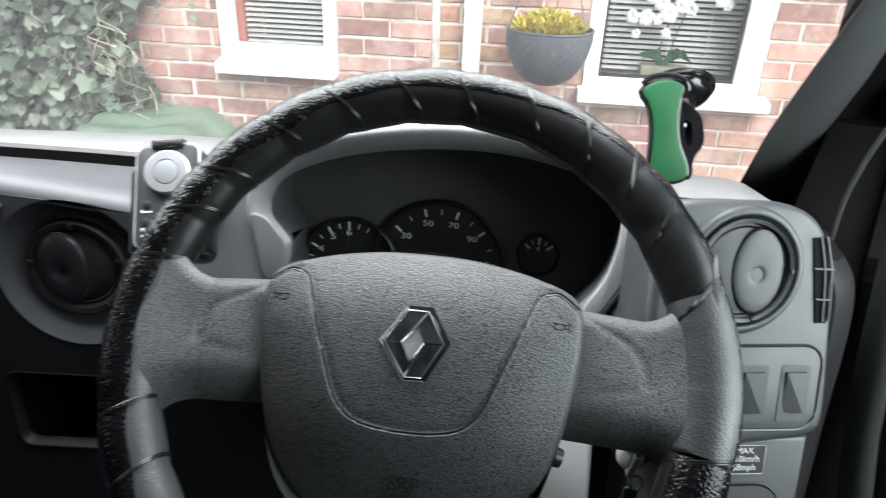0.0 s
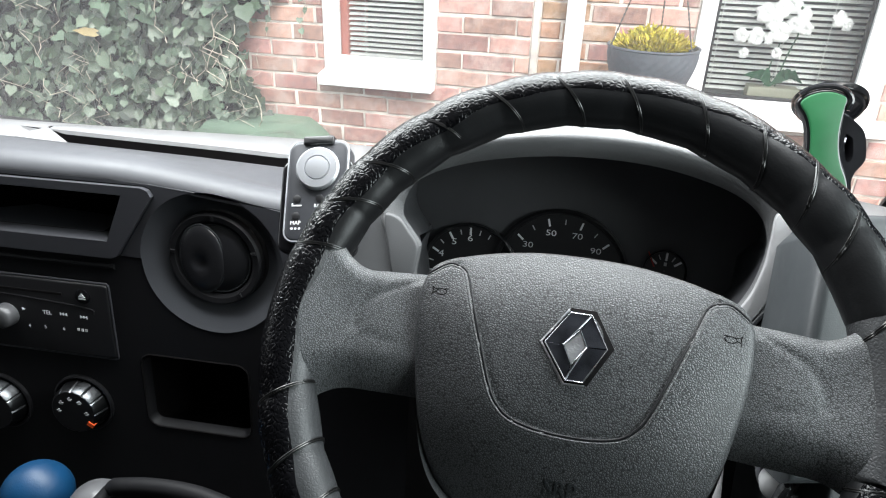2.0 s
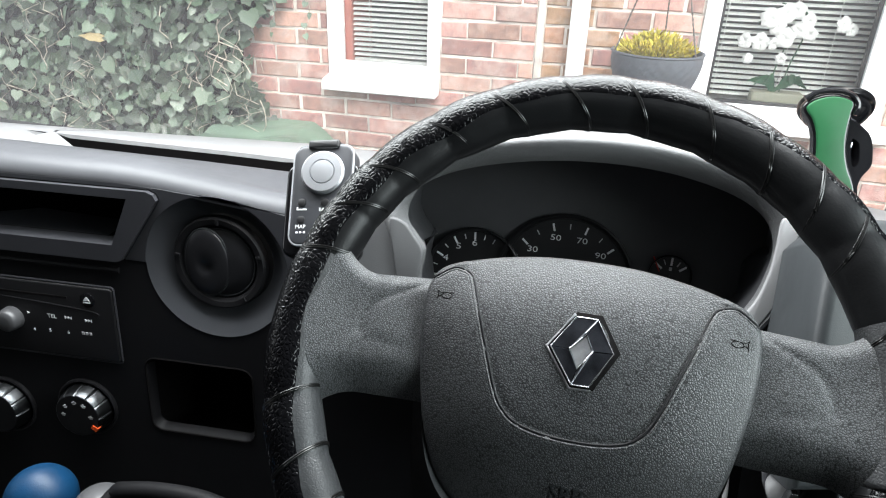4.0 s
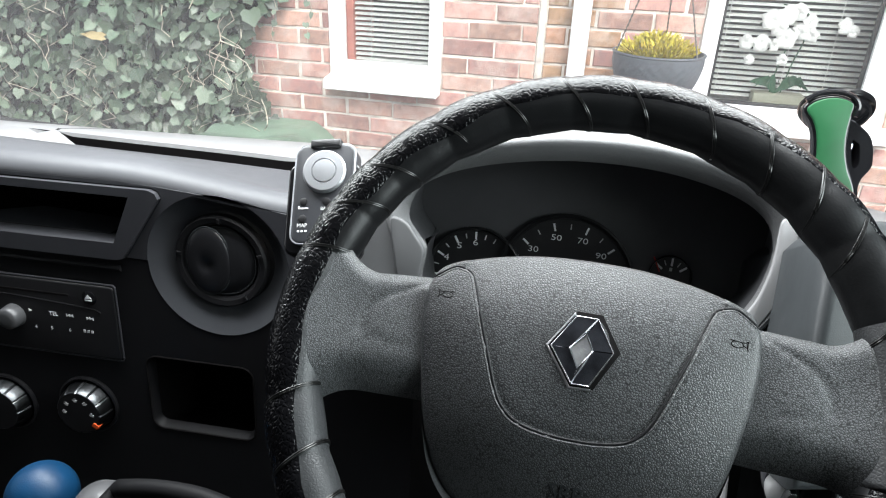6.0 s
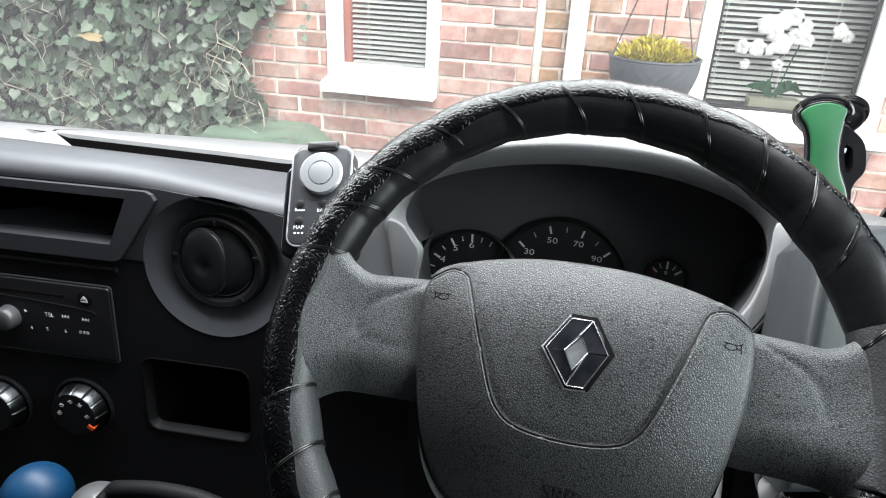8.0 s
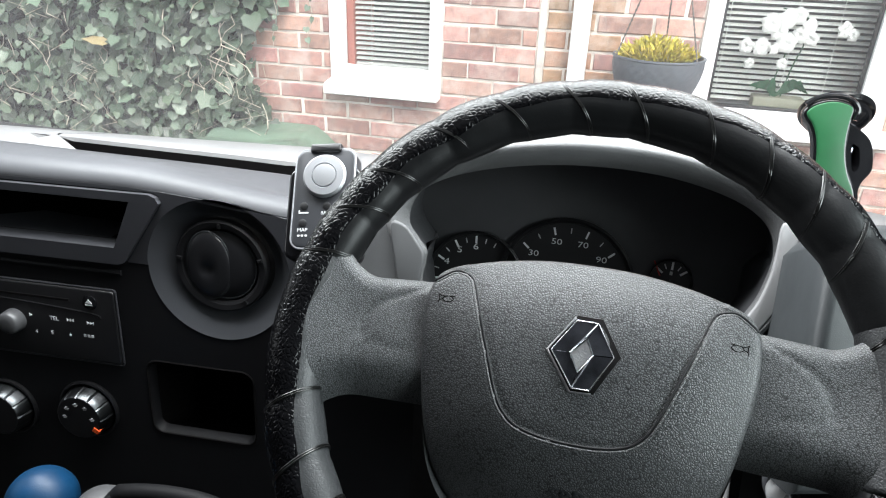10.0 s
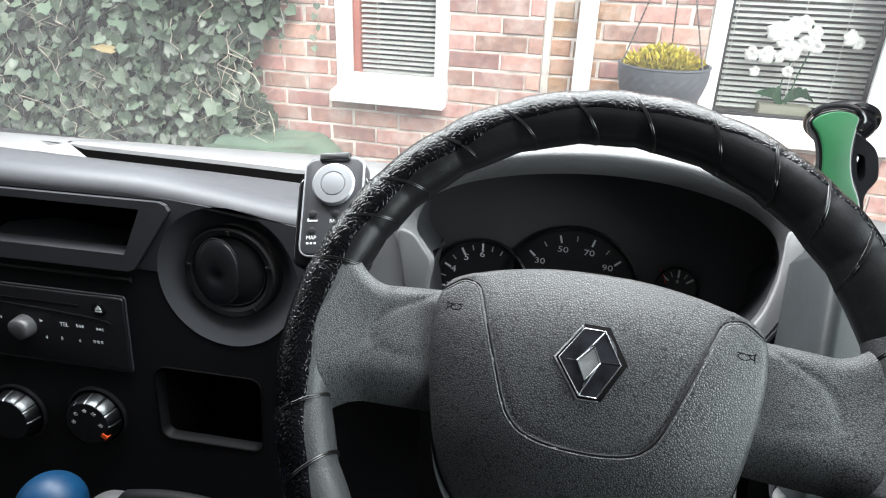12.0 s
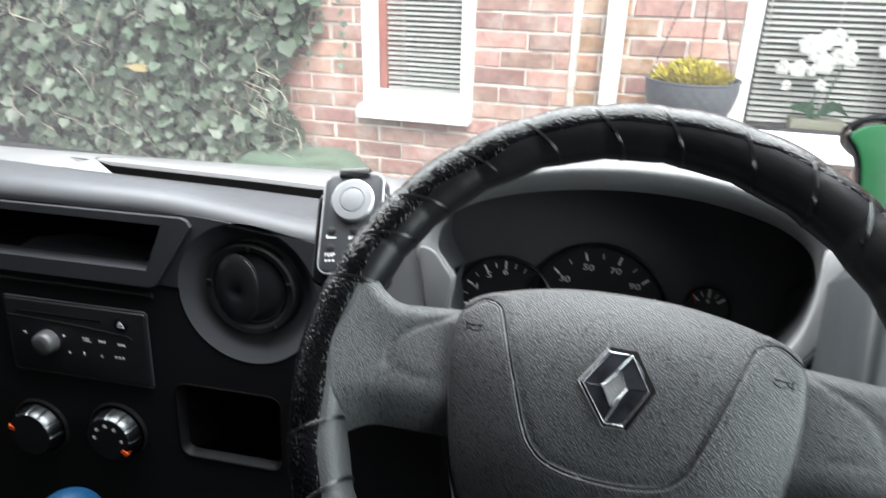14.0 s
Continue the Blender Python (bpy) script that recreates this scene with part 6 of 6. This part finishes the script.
facets = (([HEX[0], HEX[1], INNER[0], INNER[1], HEX[5]], (-0.0004, 0.0004)), ([HEX[1], HEX[2], INNER[3], INNER[0]], (0.0009, -0.0002)),
          ([HEX[2], HEX[3], HEX[4], INNER[2], INNER[3]], (0.0004, -0.0006)), ([HEX[4], HEX[5], INNER[1], INNER[2]], (-0.0009, 0.0002)))
for outline, (lx, ly) in facets:
    mid = sum((Vector(p) for p in outline), Vector((0, 0))) / len(outline)
    face = lambda x, y, d, mid=mid, lx=lx, ly=ly: on_bag(x, y, d + 0.025 * ((x - mid.x) * lx + (y - mid.y) * ly) * 1000 if d > 0 else d)
    part("badge_facet", mesh("badge_facet", *plate([Vector(p) for p in outline], face, -0.001, 0.0026, 0.0003, 1)), "dark_chrome", emblem)
part("badge_edge", mesh("badge_edge", *tube([on_bag(p.x, p.y, 0.0027) for p in inset(HEX, 0.0004)], 0.00055, 8, True)), "chrome", emblem)
part("inner_diamond", mesh("inner_diamond", *plate(INNER, on_bag, 0.0, 0.0034, 0.0004, 1)), "etched", emblem)
part("inner_edge", mesh("inner_edge", *tube([on_bag(p.x, p.y, 0.0034) for p in inset(INNER, -0.0004)], 0.0005, 8, True)), "chrome", emblem)
for a, b in (((0.0070, 0.0252), (-0.0064, 0.0058)), ((0.0066, 0.0062), (-0.0030, -0.0146))):
    part("ridge", mesh("ridge", *tube([on_bag(*a, 0.0031), on_bag(*b, 0.0031)], 0.0005, 6)), "chrome", emblem)
for sx in (-1, 1):
    x, y = sx * 0.0886, 0.0275 if sx < 0 else 0.0262
    loop = [(0.0012 + 0.0042 * math.cos(2 * math.pi * k / 24), 0.0021 * math.sin(2 * math.pi * k / 24)) for k in range(25)]
    strokes = (loop, [(-0.0066, 0.0034), (-0.0058, 0.0012), (-0.0058, -0.0010), (-0.0064, -0.0030)], [(-0.0066, 0.0034), (-0.0044, 0.0019), (-0.001, 0.0018)], [(-0.006, -0.0012), (-0.004, -0.0006), (-0.0028, 0.0)], [(0.003, 0.002), (0.0052, 0.0024), (0.0064, 0.0020)])
    part("horn_mark", mesh("horn_mark", *merge(*[tube([skin(x - sx * p * 0.85, y + q * 0.9, 0.0) for p, q in st], 0.0003, 5) for st in strokes])), "void", sw_wheel)
part("lettering", writing("SRP", 0.0125, skin, 0.0032, -0.0765, 0.0002, 0.0005), "pod_dark", sw_wheel)
part("lettering", writing("AIRBAG", 0.0072, skin, 0.0028, -0.0848, 0.0002, 0.0004), "pod_dark", sw_wheel)
part("hub", mesh("hub", *loft([[wheel(q * math.cos(2 * math.pi * k / 28), q * math.sin(2 * math.pi * k / 28) - 0.01, d) for k in range(28)] for q, d in ((0.085, -0.02), (0.08, -0.045), (0.06, -0.055))], True, True, True)), "void", sw_wheel)

# ---------------------------------------------------------------- ignition key and stalk
key = thing("ignition_key", (0.165, 0.11, 1.33), "metal key in the ignition lock beside the steering column", "key")
barrel = part("lock_barrel", mesh("lock_barrel", *lathe([(0.0125, -0.03), (0.0125, 0.004), (0.0115, 0.008), (0.0085, 0.0105), (0.0001, 0.0108)], (0.1705, 0.106, 1.364), (-0.2, -1, 0.35), 32)), "lip", key, "grey lock barrel")
part("collar", mesh("collar", *lathe([(0.0175, -0.03), (0.0175, -0.008), (0.0150, -0.004), (0.0126, -0.004)], (0.1735, 0.110, 1.366), (-0.2, -1, 0.35), 32)), "dash_lit", barrel)
key_axes = lambda x, z, d: Vector((0.1702 + x + 0.25 * z, 0.094 - d, 1.3675 + z))
part("key_bow", mesh("key_bow", *plate(rounded(-0.0023, 0.0023, -0.0115, 0.0115, 0.0012), key_axes, -0.003, 0.007, 0.0008)), "chrome", key, "chrome key bow")
part("key_ring", mesh("key_ring", *tube([Vector((0.1745 + 0.0055 * math.cos(2 * math.pi * k / 28), 0.088 + 0.002 * math.sin(2 * math.pi * k / 28), 1.350 + 0.0055 * math.sin(2 * math.pi * k / 28))) for k in range(28)], 0.0013, 8, True)), "chrome", key)
part("key_tag", mesh("key_tag", *plate(rounded(0.1665, 0.1785, 1.312, 1.341, 0.003), lambda x, z, d: Vector((x, 0.091 - d, z)), -0.001, 0.001, 0.0006)), "pod", key)
stalk = single("column_stalk", mesh("column_stalk", *tube([(0.06, 0.1, 1.36), (0.100, 0.105, 1.354), (0.112, 0.105, 1.350)], [0.010, 0.0095, 0.0085], 12)), "black",
               "short black stalk on the steering column", "stalk")
knee_face = lambda x, t, d: Vector((x, 0.20 - 0.10 * t, 1.345 - 0.13 * t)) + Vector((0, -0.79, 0.61)) * d
single("knee_panel", mesh("knee_panel", *plate(rounded(0.03, 0.150, 0.0, 1.0, 0.012), knee_face, -0.02, 0.0, 0.004)), "lip", "grey plastic knee panel under the steering column", "trim panel", kind="structure")

# ---------------------------------------------------------------- suction phone holder
def hold(x, z, d=0.0):
    return Vector((x, 0.272 + 0.25 * (z - 1.6), z)) + Vector((0, -0.970, 0.243)) * d


holder = thing("phone_holder", (0.21, 0.42, 1.52), "black phone holder with a green pad stuck to the windscreen", "phone holder")
PAD = [(0.1572, 1.6338), (0.1618, 1.6388), (0.1701, 1.6424), (0.1786, 1.6436), (0.1875, 1.6420), (0.1917, 1.6388), (0.1911, 1.6314), (0.1906, 1.6193), (0.1911, 1.6096), (0.1933, 1.5974), (0.1976, 1.5852), (0.2034, 1.5744),
       (0.2064, 1.5654), (0.2043, 1.5603), (0.1974, 1.5569), (0.1886, 1.5555), (0.1818, 1.5562), (0.1751, 1.5605), (0.1728, 1.5681), (0.1723, 1.5791), (0.1716, 1.5965), (0.1682, 1.6136), (0.1631, 1.6241), (0.1586, 1.6293)]
pad = smooth_loop([Vector(p) for p in PAD], 4)
part("cradle", mesh("cradle", *plate(inset(pad, -0.0030), hold, -0.009, -0.0005, 0.003)), "gloss_black", holder)
part("green_pad", mesh("green_pad", *plate(pad, hold, -0.002, 0.0022, 0.0013)), "green", holder, "matt green sticky pad")
part("bumper", mesh("bumper", *tube(smooth_loop([hold(x, z, -0.001) for x, z in ((0.1555, 1.6395), (0.164, 1.6460), (0.1785, 1.6487), (0.190, 1.6462), (0.1965, 1.6390), (0.1955, 1.6300))], 6, False), 0.0022, 8)), "gloss_black", holder)
cup_axis = Vector((0, 0.707, 0.707))
cup_c = Vector((0.228, 0.448, 1.597))
cup = part("suction_cup", mesh("suction_cup", *lathe([(0.0370, 0.0085), (0.0372, 0.005), (0.0360, 0.002), (0.0335, 0.001), (0.0325, -0.0035), (0.0300, -0.0065), (0.024, -0.012), (0.016, -0.017), (0.013, -0.03), (0.0001, -0.031)], cup_c, cup_axis, 64)), "gloss_black", holder)
part("lever", mesh("lever", *tube(smooth_loop([cup_c + Vector(p) for p in ((-0.016, -0.012, 0.012), (-0.004, -0.012, 0.018), (0.012, -0.013, 0.016), (0.022, -0.014, 0.008))], 6, False), 0.0024, 10)), "gloss_black", cup)
ARM = [(0.1891, 1.6272), (0.1968, 1.6262), (0.2026, 1.6224), (0.2105, 1.6162), (0.2148, 1.6086), (0.2178, 1.5948), (0.2170, 1.5885), (0.2124, 1.5807), (0.2108, 1.5723), (0.2120, 1.5645), (0.2090, 1.5590), (0.2030, 1.5667), (0.1966, 1.5875), (0.1907, 1.6155)]
arm = smooth_loop([Vector(p) for p in ARM], 4)
loop_hole = smooth_loop([Vector(p) for p in [(0.1993, 1.6108), (0.2031, 1.6097), (0.2059, 1.6067), (0.2084, 1.5937), (0.2063, 1.5882), (0.2033, 1.5897), (0.2003, 1.5999)]], 4)


def arm_face(x, z, d=0.0):
    return hold(x, z, d - 0.010)


v, f = holed(arm, [loop_hole], arm_face, 0.010, 0.003)
part("arm", mesh("arm", *merge((v, f), loft([[arm_face(p.x, p.y, 0.003) for p in arm], [arm_face(p.x, p.y, 0.0015) for p in inset(arm, -0.0012)], [arm_face(p.x, p.y, -0.007) for p in arm]]))), "gloss_black", holder)
part("stem", mesh("stem", *tube([hold(0.190, 1.622, -0.010), Vector((0.197, 0.33, 1.624)), Vector((0.214, 0.39, 1.606)), cup_c - cup_axis * 0.026], [0.008, 0.0075, 0.0085, 0.012], 14)), "gloss_black", holder)
part("wing_nut", mesh("wing_nut", *bevelled(0.1985, 0.2015, 0.283, 0.290, 1.598, 1.606, 0.001)), "chrome", holder)

# ---------------------------------------------------------------- remote in its cradle
RC, RS = math.cos(radians(-9)), math.sin(radians(-9))


def remote(x, s, d=0.0):
    px, ps = x * RC + s * RS * -1 * -1, -x * RS + s * RC
    return Vector((-0.234 + px, 0.1415 + 0.6 * ps, 1.5505 + 0.8 * ps)) + Vector((0.10, -0.796, 0.597)) * d


unit = thing("control_unit", (-0.235, 0.17, 1.50), "grey remote control unit with a silver dial in a black cradle", "remote control")
part("cradle", mesh("cradle", *plate(rounded(-0.0350, 0.031, -0.054, 0.030, 0.010), remote, -0.03, 0.003, 0.003)), "gloss_black", unit)
case = rounded(-0.0275, 0.0275, -0.046, 0.0435, 0.010)
body = part("case", mesh("case", *plate(case, remote, -0.012, 0.010, 0.003)), "device", unit)
part("case_edge", mesh("case_edge", *tube([remote(p.x, p.y, 0.0085) for p in inset(case, 0.0008)], 0.0012, 6, True)), "silver", body)
part("clip", mesh("clip", *plate(rounded(-0.014, 0.014, 0.0395, 0.0475, 0.002), remote, -0.006, 0.0125, 0.002)), "black", unit)
axis = remote(0, 0, 1) - remote(0, 0, 0)
knob = part("jog_dial", mesh("jog_dial", *lathe([(0.0190, 0), (0.0188, 0.0035), (0.0172, 0.0052), (0.0112, 0.0056), (0.0104, 0.0045), (0.0098, 0.0058), (0.006, 0.0063), (0.0001, 0.0064)], remote(0.001, 0.0175, 0.0098), axis, 48)), "silver", unit, "silver jog dial")
for x, s in ((-0.0165, -0.0085), (0.004, -0.0085), (-0.0165, -0.0235), (0.004, -0.0235)):
    part("button", mesh("button", *lathe([(0.0036, 0), (0.0034, 0.0008), (0.002, 0.0012), (0.0001, 0.0012)], remote(x, s, 0.0099), axis, 18)), "black", unit)
part("mark", mesh("mark", *merge(plate(rounded(-0.021, -0.012, -0.0150, -0.0138, 0.0003), remote, 0.0096, 0.0104, 0.0001, 1), plate(rounded(-0.021, -0.0198, -0.0138, -0.0122, 0.0003), remote, 0.0096, 0.0104, 0.0001, 1))), "print_white", unit)
part("lettering", writing("BACK", 0.0042, remote, 0.0045, -0.0148, 0.0101, 0.0002), "print_white", unit)
part("lettering", writing("MAP", 0.0048, remote, -0.0165, -0.0295, 0.0101, 0.0002), "print_white", unit)
part("print_bar", mesh("print_bar", *merge(*[plate(rounded(x, x + 0.002, -0.0352, -0.0336, 0.0003), remote, 0.0096, 0.0103, 0.0001, 1) for x in (-0.0205, -0.0172, -0.0138)])), "print_white", unit)
part("bracket", mesh("bracket", *bevelled(-0.262, -0.236, 0.175, 0.26, 1.49, 1.512, 0.005)), "black", unit)

# ---------------------------------------------------------------- between the seats: blue ball, gear lever, console
single("blue_ball", mesh("blue_ball", *lathe([(0.0357 * math.sin(math.pi * k / 24) + 1e-4, -0.0357 * math.cos(math.pi * k / 24)) for k in range(25)], (-0.533, 0.0435, 1.2037), (0, 0, 1), 40)), "blue",
       "blue rubber ball resting on the console", "ball")
lever = thing("gear_lever", (-0.44, 0.05, 1.08), "grey gear knob on a black lever", "gear lever")
part("gear_knob", mesh("gear_knob", *lathe([(0.011, -0.032), (0.022, -0.020), (0.0285, -0.006), (0.0278, 0.009), (0.022, 0.018), (0.011, 0.023), (0.0001, 0.0245)], (-0.441, 0.03, 1.226), (0.1, -0.15, 1), 36)), "grey_knob", lever)
part("lever_rod", mesh("lever_rod", *tube([(-0.45, 0.05, 0.97), (-0.443, 0.035, 1.21)], 0.009, 10)), "black", lever)
console = thing("centre_console", (-0.42, 0.1, 0.6), "dark plastic gear console on the lower dashboard", "console")
part("console_body", mesh("console_body", *bevelled(-0.64, -0.25, 0.0, 0.21, 0.56, 0.98, 0.02)), "void", console)
part("ball_rest", mesh("ball_rest", *lathe([(0.030, -0.19), (0.028, -0.01), (0.024, 0.001), (0.012, -0.001), (0.0001, -0.0015)], (-0.533, 0.0435, 1.1695), (0, 0, 1), 28)), "void", console)
rimpts = smooth_loop([Vector(p) for p in ((-0.425, 0.035, 1.255), (-0.405, 0.03, 1.272), (-0.36, 0.03, 1.284), (-0.31, 0.028, 1.288), (-0.27, 0.02, 1.28), (-0.25, -0.01, 1.25), (-0.26, -0.06, 1.2), (-0.33, -0.08, 1.2), (-0.41, -0.06, 1.21), (-0.43, -0.01, 1.24))], 5)
rimpts = [p - Vector((0, 0, 0.007)) for p in rimpts]
part("tray_rim", mesh("tray_rim", *tube(rimpts, 0.009, 10, True)), "dash_dark", console)
part("tray_wall", mesh("tray_wall", *loft([[p for p in rimpts], [Vector((p.x, p.y, 0.975)) for p in rimpts]])), "dash_dark", console)

lay_bricks()
